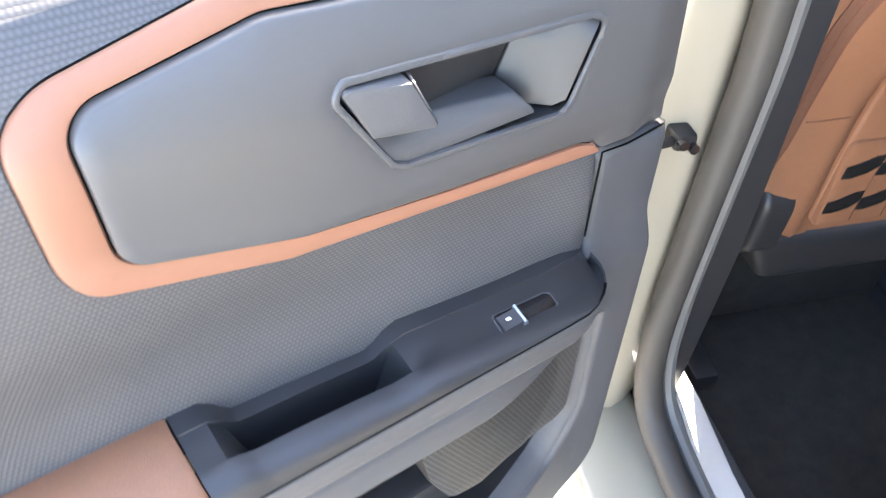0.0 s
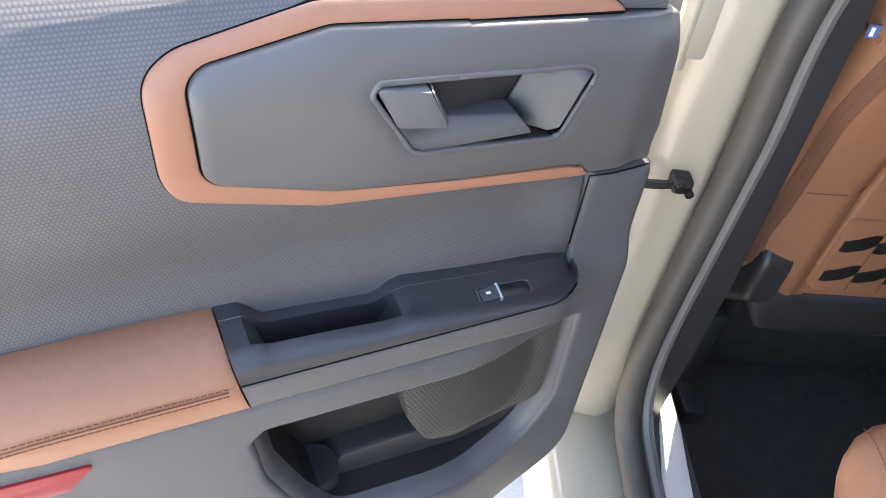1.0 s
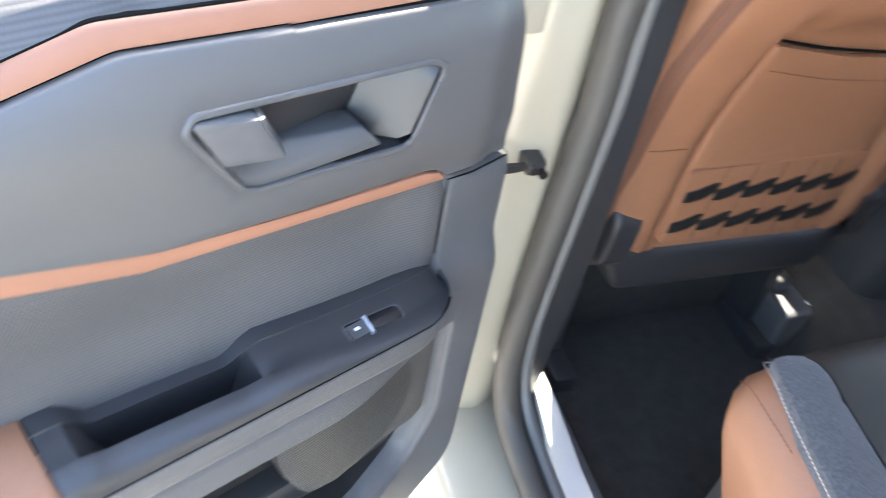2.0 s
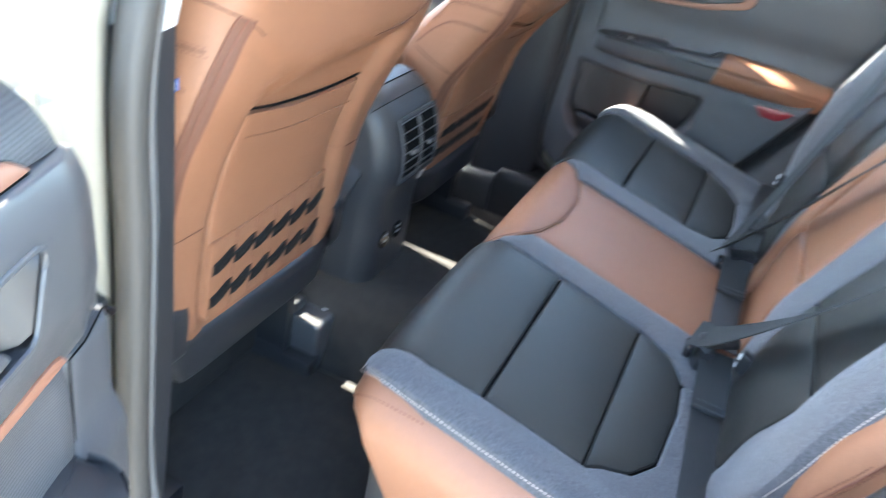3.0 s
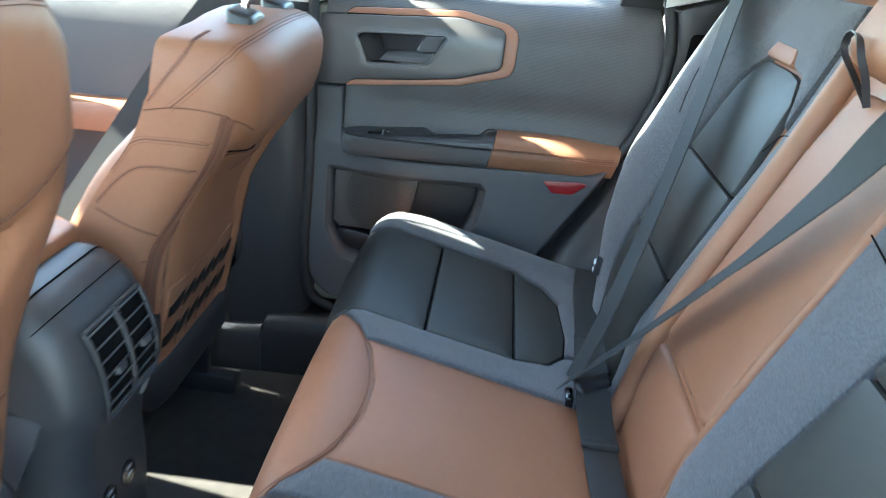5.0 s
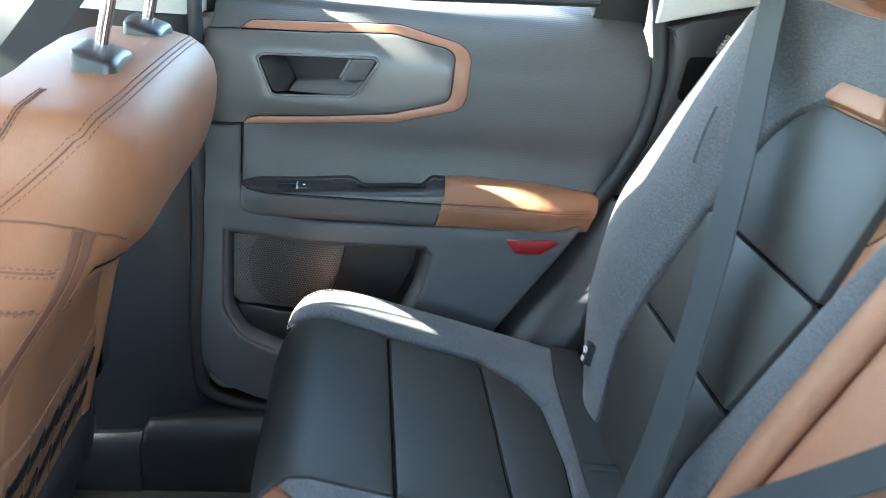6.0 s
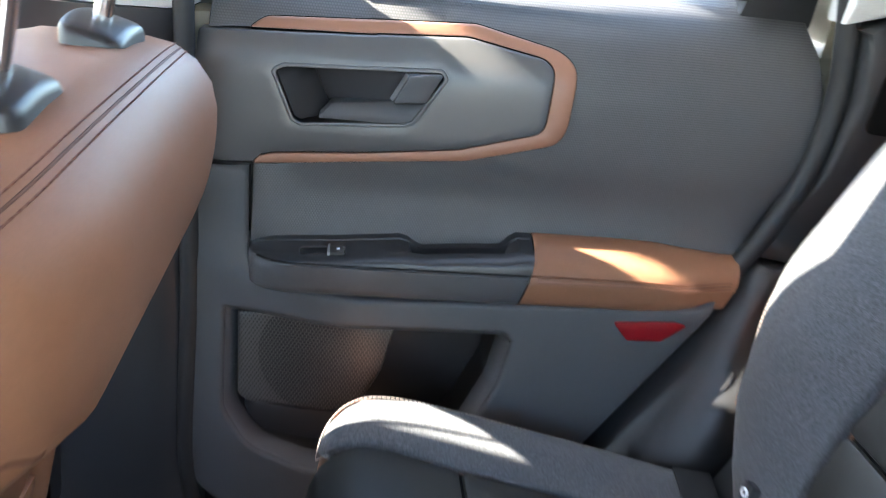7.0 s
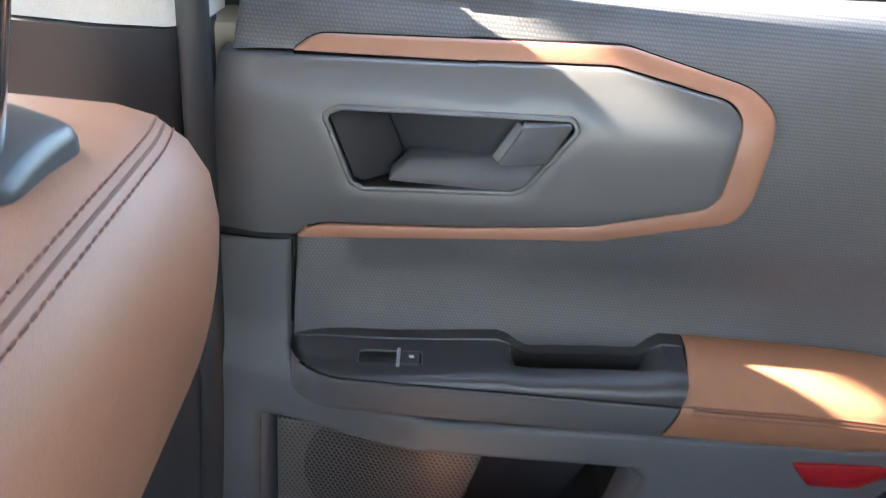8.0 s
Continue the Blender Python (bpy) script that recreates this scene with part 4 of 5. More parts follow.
def seat_back(x, s, h):
    """Place on the backrest: x across, s up along it. The passenger's side is a little wider."""
    flare = sstep(0.50, 0.60, x) * (0.018 * sstep(0.18, 0.32, s) + 0.012 * sstep(0.44, 0.58, s))
    wing = 0.040 * sstep(0.44, 0.56, abs(x)) * (0.08 + 0.92 * sstep(0.08, 0.30, s)) * (1 - 0.6 * sstep(0.604, 0.640, abs(x)))
    h = h + wing - 0.030 * sstep(0.15, 0.0, s)
    return Vector((x + flare, -0.17 - math.sin(BACK) * s + math.cos(BACK) * h, 0.725 + math.cos(BACK) * s + math.sin(BACK) * h))


def mirrored(poly, sx):
    return [(sx * x, v) for x, v in poly]


bench = thing("rear_bench", "rear bench seat in brown and black leather with grey fabric bolsters", "car seat")
base = fillet([(-0.63, -0.24), (-0.640, -0.06), (-0.648, 0.08), (-0.648, 0.25), (-0.57, 0.33), (-0.57, 0.52), (0.57, 0.52), (0.57, 0.33), (0.646, 0.24), (0.626, 0.08), (0.606, -0.06), (0.59, -0.24)], [0.02, 0.05, 0.05, 0.12, 0.05, 0.02, 0.02, 0.05, 0.12, 0.05, 0.05, 0.02])
cush = part("cushion", cushion_pad(base, seat_top, 0.0, -0.30, 0.06, step=0.025), BROWN, bench, "brown leather bench cushion")
part("bench_base", box(-0.60, 0.60, -0.28, 0.20, 0.39, 0.70, 0.03), BLACK_TRIM, bench, "black bench base")
black_a = [(0.206, 0.0935), (0.532, 0.0935), (0.540, 0.16), (0.538, 0.215), (0.520, 0.30), (0.505, 0.52), (0.188, 0.52), (0.192, 0.28), (0.2065, 0.212)]
black_b = [(0.206, 0.0895), (0.208, -0.0435), (0.529, -0.0435), (0.532, 0.0895)]
black_c = [(0.209, -0.0465), (0.226, -0.098), (0.268, -0.125), (0.334, -0.131), (0.450, -0.124), (0.494, -0.098), (0.516, -0.06), (0.529, -0.0465)]
fab_in = [(0.136, -0.20), (0.136, 0.10), (0.137, 0.1660), (0.165, 0.181), (0.2015, 0.210), (0.2035, 0.20), (0.2025, 0.0935), (0.2055, -0.0475), (0.2225, -0.100), (0.264, -0.1285), (0.266, -0.205)]
fab_out = [(0.536, 0.0935), (0.5435, 0.16), (0.5415, 0.222), (0.556, 0.236), (0.585, 0.222), (0.606, 0.19), (0.616, 0.13), (0.613, -0.03), (0.606, -0.205), (0.269, -0.205), (0.269, -0.1290), (0.334, -0.1345), (0.452, -0.1275), (0.4975, -0.101), (0.5195, -0.062), (0.533, -0.0475)]
black_under = [(0.206, -0.20), (0.206, 0.0935), (0.207, 0.212), (0.193, 0.28), (0.189, 0.51), (0.503, 0.51), (0.518, 0.30), (0.536, 0.215), (0.538, 0.16), (0.531, 0.0), (0.515, -0.13), (0.48, -0.20)]
for sx in (-1, 1):
    part("panel_backing", cushion_pad(mirrored(black_under, sx), seat_top, 0.002, -0.01, 0.002, step=0.025), SLIT, cush, "dark seam backing")
    for poly, rad in ((black_a, [0.004, 0.004, 0, 0.01, 0, 0, 0, 0, 0]), (black_b, 0.004), (black_c, [0.003, 0.02, 0.02, 0.02, 0.03, 0.02, 0.01, 0.003])):
        part("seat_panel", cushion_pad(mirrored(fillet(poly, rad), sx), seat_top, 0.007, -0.01, 0.0032, puff=0.005, reach=0.03, step=0.02), BLACK_LEATHER, cush, "black leather seat panel")
    part("bolster", cushion_pad(mirrored(fab_in, sx), seat_top, 0.0075, -0.01, 0.004, puff=0.002, step=0.014), FABRIC, cush, "blue-grey fabric strip")
    part("bolster", cushion_pad(mirrored(fillet(fab_out, 0.006), sx), seat_top, 0.010, -0.03, 0.005, puff=0.004, reach=0.02, step=0.016), FABRIC, cush, "blue-grey fabric bolster")
    edge = smooth_line([(x, v, 0) for x, v in ((0.540, 0.222), (0.556, 0.240), (0.588, 0.226), (0.611, 0.19), (0.6185, 0.13), (0.6155, -0.03), (0.609, -0.15))], 8)
    part("stitching", stitch_line([seat_top(sx * p.x, p.y, 0.006) for p in edge], 0.0050, 0.0036, 0.0006), STITCH_PALE, cush)
    edge = smooth_line([(x, v, 0) for x, v in ((0.545, 0.27), (0.585, 0.262), (0.616, 0.232), (0.628, 0.19), (0.624, 0.13))], 8)
    part("stitching", stitch_line([seat_top(sx * p.x, p.y, -0.008) for p in edge], 0.0055, 0.004, 0.0007), STITCH, cush)
LIP = [(-0.203, 0.216), (-0.165, 0.186), (-0.113, 0.160), (-0.040, 0.1430), (0.040, 0.1430), (0.113, 0.160), (0.165, 0.186), (0.203, 0.216)]
mid = [(-0.131, -0.205), (-0.131, 0.165)] + [(x, v - 0.0045) for x, v in LIP[2:6]] + [(0.131, 0.165), (0.131, -0.205)]
part("centre_panel", cushion_pad(mid, seat_top, 0.0035, -0.01, 0.0015, puff=0.006, step=0.02), BROWN, cush, "brown leather centre panel")
lip = LIP + [(0.188, 0.28), (0.184, 0.52), (-0.184, 0.52), (-0.188, 0.28)]
part("centre_lip", cushion_pad(lip, seat_top, 0.0035, -0.01, 0.0015, puff=0.004, step=0.018), BROWN, cush, "brown leather front lip")
arc = smooth_line([(x, v + 0.004, 0) for x, v in LIP], 8)
part("stitching", stitch_line([seat_top(p.x, p.y, 0.0046) for p in arc], 0.0045, 0.0032, 0.0006), STITCH, cush)

# backrest
backp = fillet([(-0.46, -0.02), (0.46, -0.02), (0.562, 0.09), (0.622, 0.20), (0.646, 0.30), (0.630, 0.60), (0.50, 0.655), (-0.50, 0.655), (-0.630, 0.60), (-0.646, 0.30), (-0.622, 0.20), (-0.562, 0.09)], [0.03, 0.03, 0.05, 0.05, 0.1, 0.06, 0.04, 0.04, 0.06, 0.1, 0.05, 0.05])
back = part("backrest", cushion_pad(backp, seat_back, 0.0, -0.045, 0.03, step=0.03), BROWN, bench, "brown leather backrest")
top_fab = [(0.190, 0.45), (0.205, 0.635), (0.50, 0.632), (0.575, 0.605), (0.607, 0.45), (0.607, 0.30), (0.602, 0.20), (0.589, 0.15), (0.546, 0.085), (0.49, 0.03), (0.46, 0.0), (0.409, 0.0), (0.429, 0.08), (0.454, 0.15), (0.463, 0.21), (0.463, 0.356), (0.457, 0.44), (0.449, 0.478), (0.429, 0.509), (0.397, 0.531), (0.29, 0.531), (0.247, 0.525), (0.218, 0.494)]
bands = [
    [(0.200, 0.3545), (0.458, 0.3545), (0.452, 0.44), (0.444, 0.475), (0.425, 0.505), (0.395, 0.526), (0.29, 0.526), (0.250, 0.520), (0.222, 0.490)],
    [(0.206, 0.2095), (0.458, 0.2075), (0.459, 0.3515), (0.200, 0.3515)],
    [(0.220, 0.0), (0.405, 0.0), (0.425, 0.08), (0.450, 0.15), (0.458, 0.2045), (0.207, 0.2065)],
]
def split(poly, sx):
    """The driver's side has a wider fabric strip beside the centre seat, so its black panels begin further out."""
    if sx > 0:
        return poly
    out = []
    for x, v in poly:
        d = float(np.interp(v, (0.0, 0.2, 0.35, 0.46, 0.51, 0.6), (0.0, 0.018, 0.046, 0.070, 0.072, 0.075)))
        out.append((-(0.119 + (x - 0.15) * 0.4), v) if x < 0.18 else (-(x + d * (1 - sstep(0.20, 0.42, x))), v))
    return out


backing = [(0.215, 0.0), (0.403, 0.0), (0.455, 0.18), (0.458, 0.356), (0.44, 0.47), (0.39, 0.52), (0.29, 0.52), (0.225, 0.49), (0.203, 0.355)]
strip = [(0.150, 0.0), (0.150, 0.42), (0.165, 0.62), (0.20, 0.632), (0.186, 0.45), (0.196, 0.353), (0.202, 0.21), (0.216, 0.0)]
for sx in (-1, 1):
    part("bolster", cushion_pad(fillet(split(top_fab, sx), 0.008), seat_back, 0.014, -0.02, 0.008, puff=0.008, reach=0.03, step=0.018), FABRIC, back, "blue-grey fabric backrest bolster")
    part("panel_backing", cushion_pad(split(backing, sx), seat_back, 0.006, -0.01, 0.003, step=0.03), SLIT, back, "dark seam backing")
    for b in bands:
        part("back_panel", cushion_pad(fillet(split(b, sx), 0.008), seat_back, 0.012, -0.02, 0.004, puff=0.007, reach=0.04, step=0.02), BLACK_LEATHER, back, "black leather backrest panel")
    part("bolster", cushion_pad(split(strip, sx), seat_back, 0.010, -0.02, 0.006, puff=0.004, step=0.016), FABRIC, back, "blue-grey fabric strip")
    part("pull_handle", cushion_pad(mirrored(fillet([(0.285, 0.530), (0.405, 0.530), (0.388, 0.556), (0.302, 0.556)], 0.008), sx), seat_back, 0.019, -0.01, 0.006, step=0.012), BROWN, back, "small brown leather tab")
    roll = smooth_line([seat_back(x if sx > 0 else -0.110, s, 0.006 if sx > 0 else 0.002) for x, s in ((0.132, 0.0), (0.130, 0.2), (0.132, 0.40), (0.142, 0.56), (0.15, 0.63))], 6)
    part("piping_roll", tube(roll, 0.0185 if sx > 0 else 0.009, 10), BROWN, back, "rolled brown leather edge")
    line = smooth_line([seat_back(sx * x, s, 0.0255) for x, s in ((0.520, 0.462), (0.516, 0.44), (0.510, 0.415), (0.502, 0.390))], 6)
    bm = stitch_line(line, 0.0034, 0.0026, 0.0006)
    stitch_line([p + Vector((sx * 0.0045, 0, 0)) for p in line], 0.0034, 0.0026, 0.0006, bm)
    part("stitching", bm, SLIT, back)
    outer = smooth_line([seat_back(sx * x, s, 0.006) for x, s in ((0.552, 0.085), (0.607, 0.20), (0.612, 0.30), (0.612, 0.45), (0.586, 0.60))], 10)
    part("stitching", stitch_line(outer, 0.0050, 0.0036, 0.0006), STITCH_PALE, back)
    flank = smooth_line([seat_back(sx * x, s, -0.0050) for x, s in ((0.600, 0.13), (0.624, 0.20), (0.633, 0.30), (0.630, 0.45), (0.618, 0.60))], 10)
    part("flank_seam", tube(flank, 0.0011, 6), STITCH, back)
    bm = stitch_line([p + Vector((sx * 0.004, 0, -0.002)) for p in flank], 0.0050, 0.0036, 0.0006)
    stitch_line([p + Vector((-sx * 0.004, 0.002, 0.001)) for p in flank], 0.0050, 0.0036, 0.0006, bm)
    part("stitching", bm, STITCH, back)
cen = fillet([(-0.108, 0.172), (0.108, 0.172), (0.112, 0.46), (0.098, 0.545), (-0.098, 0.545), (-0.112, 0.46)], 0.02)
part("centre_panel", cushion_pad(cen, seat_back, 0.010, -0.02, 0.010, puff=0.006, step=0.02), BROWN, back, "brown leather centre backrest")
cen = fillet([(-0.108, 0.0), (0.108, 0.0), (0.108, 0.165), (-0.108, 0.165)], 0.01)
part("centre_panel", cushion_pad(cen, seat_back, 0.008, -0.02, 0.010, puff=0.006, step=0.02), BROWN, back, "brown leather centre backrest")
part("back_shell", loft([[Vector((x, -0.17 - math.sin(BACK) * s - dy, 0.725 + math.cos(BACK) * s)) for x, dy in ((-0.60, 0.045), (0.60, 0.045), (0.60, 0.16), (-0.60, 0.16))] for s in (0.0, 0.3, 0.6)]), BLACK_TRIM, bench)


def lettering(text, size, place, parent):
    """Raised printed letters; place takes the letters' own plane into the world."""
    cu = bpy.data.curves.new("lettering", "FONT")
    cu.body, cu.size, cu.extrude, cu.align_x, cu.align_y = text, size, 0.0002, "CENTER", "CENTER"
    src = bpy.data.objects.new("lettering", cu)
    me = bpy.data.meshes.new_from_object(src)
    bpy.data.objects.remove(src)
    me.transform(place)
    me.materials.clear()
    me.materials.append(WHITE)
    ob = new("lettering", me)
    ob.parent = parent
    return tagged(ob, "white printed letters")


# cloth tag sewn into the outer seam of the backrest
along, out = Vector((0, -math.sin(BACK), math.cos(BACK))), Vector((0, math.cos(BACK), math.sin(BACK)))
spot = Vector((0.640, -0.350, 1.232))
flap = [[spot + along * a + out * b + Vector((d, 0, 0)) for a, b in ((-0.016, -0.030), (0.016, -0.030), (0.016, 0.0062), (0.015, 0.0072), (-0.015, 0.0072), (-0.016, 0.0062))] for d in (0.0, 0.0012)]
flap = part("seat_tag", loft(flap), RUBBER_DARK, back, "black cloth tag with white letters", smooth=False)
lettering("AIRBAG", 0.0085, Matrix.Translation(spot + Vector((-0.0004, 0, 0))) @ Matrix((along, out, (-1, 0, 0))).transposed().to_4x4(), flap)


def headrest(cx, w, s0, s1, name="headrest"):
    hr = thing(name, "brown leather rear headrest on the bench", "headrest", "rear headrests")
    poly = fillet([(cx - w, s0), (cx + w, s0), (cx + w * 0.92, s1), (cx - w * 0.92, s1)], 0.04)
    part("pad", cushion_pad(poly, seat_back, 0.055, -0.05, 0.03, puff=0.01, step=0.025), BROWN, hr)
    for k in (-1, 1):
        part("post", tube([seat_back(cx + k * w * 0.5, s0 - 0.10, -0.01), seat_back(cx + k * w * 0.5, s0 + 0.03, -0.01)], 0.006), CHROME, hr, "chrome headrest post")
    return hr


headrest(0.37, 0.12, 0.645, 0.80)
headrest(-0.37, 0.12, 0.645, 0.80)
headrest(0.0, 0.12, 0.56, 0.70)
loop = smooth_line([Vector(p) for p in ((0.048, -0.374, 1.216), (0.070, -0.362, 1.243), (0.087, -0.352, 1.266), (0.083, -0.350, 1.281), (0.069, -0.350, 1.288), (0.052, -0.350, 1.283), (0.044, -0.353, 1.266), (0.044, -0.364, 1.243), (0.046, -0.374, 1.214))], 8)
lp = thing("strap_loop", "black fabric pull loop on the centre headrest", "strap")
part("loop", ribbon(loop, [(0.2, 1, 0.4)] * len(loop), 0.008, 0.0015), BLACK_TRIM, lp)


# ---- belts ----
def belt(name, label, pts, sides, width=0.047, per=8, tongue=None, mat=BELT):
    b = thing(name, label, "seat belt", "rear seat belts")
    line = smooth_line(pts, per)
    k = len(line) - 1
    ss = []
    for i in range(len(line)):
        f = i / k * (len(sides) - 1)
        j = min(int(f), len(sides) - 2)
        ss.append(Vector(sides[j]).lerp(Vector(sides[j + 1]), f - j))
    part("webbing", ribbon(line, ss, width, 0.0016), mat, b, "woven belt webbing")
    for k in (-0.44, 0.44):
        off = []
        for i, q in enumerate(line):
            t = (line[min(i + 1, len(line) - 1)] - line[max(i - 1, 0)]).normalized()
            w = (ss[i] - t * ss[i].dot(t)).normalized()
            off.append(q + w * k * width)
        part("rib", tube(off, 0.0009, 6), mat, b.children[0])
    if tongue:
        x, y, z = tongue
        axis = Vector((0.75, -0.62, -0.22)).normalized()
        ends = [Vector(tongue) + axis * k for k in (-0.043, -0.041, -0.036, 0.036, 0.041, 0.043)]
        bar = tube(ends, 0.0125, 12, flat=0.42)
        for v in bar.verts:
            k = abs((v.co - Vector(tongue)).dot(axis))
            if k > 0.0405:
                c = Vector(tongue) + axis * (v.co - Vector(tongue)).dot(axis)
                v.co = c + (v.co - c) * (0.45 if k > 0.042 else 0.8)
        part("tongue", bar, BLACK_TRIM, b, "black belt tongue")
    return b


def buckle(at, parent_label):
    b = thing("belt_buckle", parent_label, "buckle", "belt buckles")
    x, y, z = at
    body = [[Vector((x + dx, y + dy - 0.02 * k, z - 0.075 + 0.075 * k)) for dx, dy in ((-0.028, -0.009), (0.028, -0.009), (0.030, 0.004), (0.022, 0.011), (-0.022, 0.011), (-0.030, 0.004))] for k in (0.0, 0.4, 0.8, 1.0)]
    part("housing", loft(body), BLACK_TRIM, b, "black buckle housing")
    part("release_button", box(x - 0.016, x + 0.016, y + 0.002, y + 0.0135, z - 0.03, z - 0.012, 0.003, 2), GLOSS_BLACK, b, "black release button")
    return b


buckle((-0.19, -0.128, 0.778), "black seat belt buckle between the rear seats")
buckle((0.150, -0.136, 0.765), "black seat belt buckle between the rear seats")

ACROSS = (0.80, 0.30, -0.52)
belt("seat_belt", "grey shoulder belt across the passenger-side rear backrest", [(0.150, -0.128, 0.775), (0.200, -0.180, 0.900), (0.360, -0.272, 1.110), (0.530, -0.350, 1.300), (0.600, -0.390, 1.400), (0.640, -0.43, 1.50)], [ACROSS, ACROSS, ACROSS, ACROSS, ACROSS], tongue=(0.152, -0.160, 0.772))
belt("seat_belt", "grey shoulder belt across the centre backrest", [(0.150, -0.120, 0.770), (0.076, -0.190, 0.895), (-0.018, -0.255, 1.040), (-0.073, -0.305, 1.148), (-0.117, -0.345, 1.245), (-0.20, -0.43, 1.40)], [(0.92, -0.2, -0.34), (0.92, -0.2, -0.32), (0.92, -0.18, -0.28), (0.88, 0.0, 0.0), (0.75, 0.22, 0.42), (0.7, 0.3, 0.6)])
belt("seat_belt", "grey twisted shoulder belt across the driver-side rear backrest", [(-0.190, -0.120, 0.785), (-0.240, -0.150, 0.825), (-0.360, -0.212, 0.958), (-0.440, -0.275, 1.090), (-0.580, -0.355, 1.300), (-0.64, -0.42, 1.46)], [(0.95, 0.1, 0.1), (0.82, -0.10, 0.0), (0.82, -0.22, -0.25), (0.80, -0.26, -0.27), (0.7, -0.3, -0.27), (0.7, -0.3, -0.25)], tongue=(-0.190, -0.158, 0.788))


def lap(label, xs, v0, v1, lift):
    pts = [seat_top(x, v0 + (v1 - v0) * i / (len(xs) - 1), l) for i, (x, l) in enumerate(zip(xs, lift))]
    b = belt("lap_belt", label, pts, [(0, 1, 0.1)] * 5, 0.046, mat=BELT_DARK)
    # doubled end with its stitched hem
    fold = [p + Vector((0, 0, 0.004)) for p in smooth_line(pts[:3], 8)]
    part("sewn_fold", ribbon(fold, [(0, 1, 0.1)] * len(fold), 0.050, 0.0022), BELT, b, "doubled webbing end")
    p, q = fold[-1], fold[-2]
    u = (p - q).normalized()
    part("hem", tube([p - u * 0.004 + Vector((0, k, 0.0022)) for k in (-0.023, 0.0, 0.023)], 0.0016, 6), BELT_DARK, b)
    part("hem", tube([p - u * 0.018 + Vector((0, k, 0.0022)) for k in (-0.023, 0.0, 0.023)], 0.0010, 6), BELT_DARK, b)
    return b


lap("black lap belt lying on the driver-side rear cushion", (-0.195, -0.24, -0.32, -0.42, -0.52, -0.60), -0.152, -0.185, (0.036, 0.026, 0.020, 0.020, 0.020, 0.016))
lap("black lap belt lying behind the centre cushion", (0.140, 0.09, 0.02, -0.06, -0.12, -0.17), -0.150, -0.160, (0.035, 0.024, 0.022, 0.022, 0.026, 0.036))
lap("black lap belt lying on the passenger-side rear cushion", (0.165, 0.24, 0.32, 0.42, 0.52, 0.60), -0.152, -0.185, (0.036, 0.028, 0.024, 0.022, 0.022, 0.018))
for x, s in ((-0.235, 0.078), (0.490, 0.092)):
    tag = thing("anchor_tag", "small black seat anchor tag with a white symbol", "tag", "anchor tags")
    part("flap", cushion_pad(fillet([(x - 0.008, s - 0.020), (x + 0.008, s - 0.020), (x + 0.008, s + 0.012), (x - 0.008, s + 0.012)], 0.004), seat_back, 0.030, 0.0, 0.002, step=0.012), BLACK_TRIM, tag)
    part("symbol", cushion_pad([(x + 0.0050 * math.cos(k * math.pi / 8), s + 0.0050 * math.sin(k * math.pi / 8)) for k in range(16)], seat_back, 0.0325, 0.02, 0.0006, step=0.01, holes=[[(x + 0.0030 * math.cos(k * math.pi / 8), s + 0.0030 * math.sin(k * math.pi / 8)) for k in range(16)]], edge=0.003), WHITE, tag, "white ring symbol")
    part("symbol", cushion_pad([(x - 0.003, s - 0.017), (x + 0.003, s - 0.017), (x + 0.003, s - 0.011), (x - 0.003, s - 0.011)], seat_back, 0.0325, 0.02, 0.0006, step=0.01), WHITE, tag)
for line in ([(0.153, 0.46), (0.175, 0.452), (0.192, 0.425)], [(-0.128, 0.436), (-0.185, 0.424), (-0.252, 0.405)]):
    st = smooth_line([seat_back(x, s, 0.0165) for x, s in line], 8)
    part("stitching", stitch_line(st, 0.004, 0.003, 0.0010), SLIT, back)



# ---- front seats ----
def smooth_table(table):
    """A softened line through (s, value) pairs."""
    xs, ys = zip(*table)

    def value(s):
        return float(np.mean([np.interp(s + d, xs, ys) for d in (-0.024, -0.016, -0.008, 0.0, 0.008, 0.016, 0.024)]))
    return value


def build_front_seat(cx, z0, tall, profile, label, cap_drop=0.0, wide=1.0):
    st = thing("front_seat", label, "car seat", "front seats")
    depth_at = smooth_table(profile)

    cap_edge = [(-0.245, 0.535), (-0.17, 0.478), (-0.10, 0.445), (-0.05, 0.455), (0.065, 0.458), (0.16, 0.466), (0.24, 0.50)]
    cap_edge = [(x, v - cap_drop) for x, v in cap_edge]
    cap_x, cap_s = zip(*cap_edge)

    def bend(x, s):
        return (0.008 if wide else 0.026) * (1 - 0.6 * wide * sstep(0.30, 0.45, s)) * sstep(0.11, 0.25, abs(x))

    mid = 0.024 * wide
    low = 0.028 if wide else 0.055

    def hollow(x, s):
        """The middle of the back lies deeper than its wings, from the foot up to the cap."""
        x = x - mid
        xr = float(np.interp(s, (0.06, 0.206, 0.30, 0.37, 0.45), (0.122, 0.116, 0.110, 0.112, 0.15)))
        xl = float(np.interp(s, (0.085, 0.25, 0.40, 0.45), (-0.157, -0.162, -0.168, -0.15)))
        across = sstep(xl - 0.026, xl + 0.004, x) * (1 - sstep(xr - 0.004, xr + 0.026, x))
        return 0.022 * across * sstep(0.06 - low, 0.10 - low, s) * (1 - sstep(-0.045, -0.002, s - float(np.interp(x + mid, cap_x, cap_s))))

    def rear(x, s, h):
        """Rear face: x across from the middle, s up, h outwards to the rear."""
        fold = 0.006 * sstep(-0.004, 0.014, s - float(np.interp(x, cap_x, cap_s)))
        return Vector((cx + x, depth_at(s) + bend(x, s) - h - fold + hollow(x, s), z0 + s))

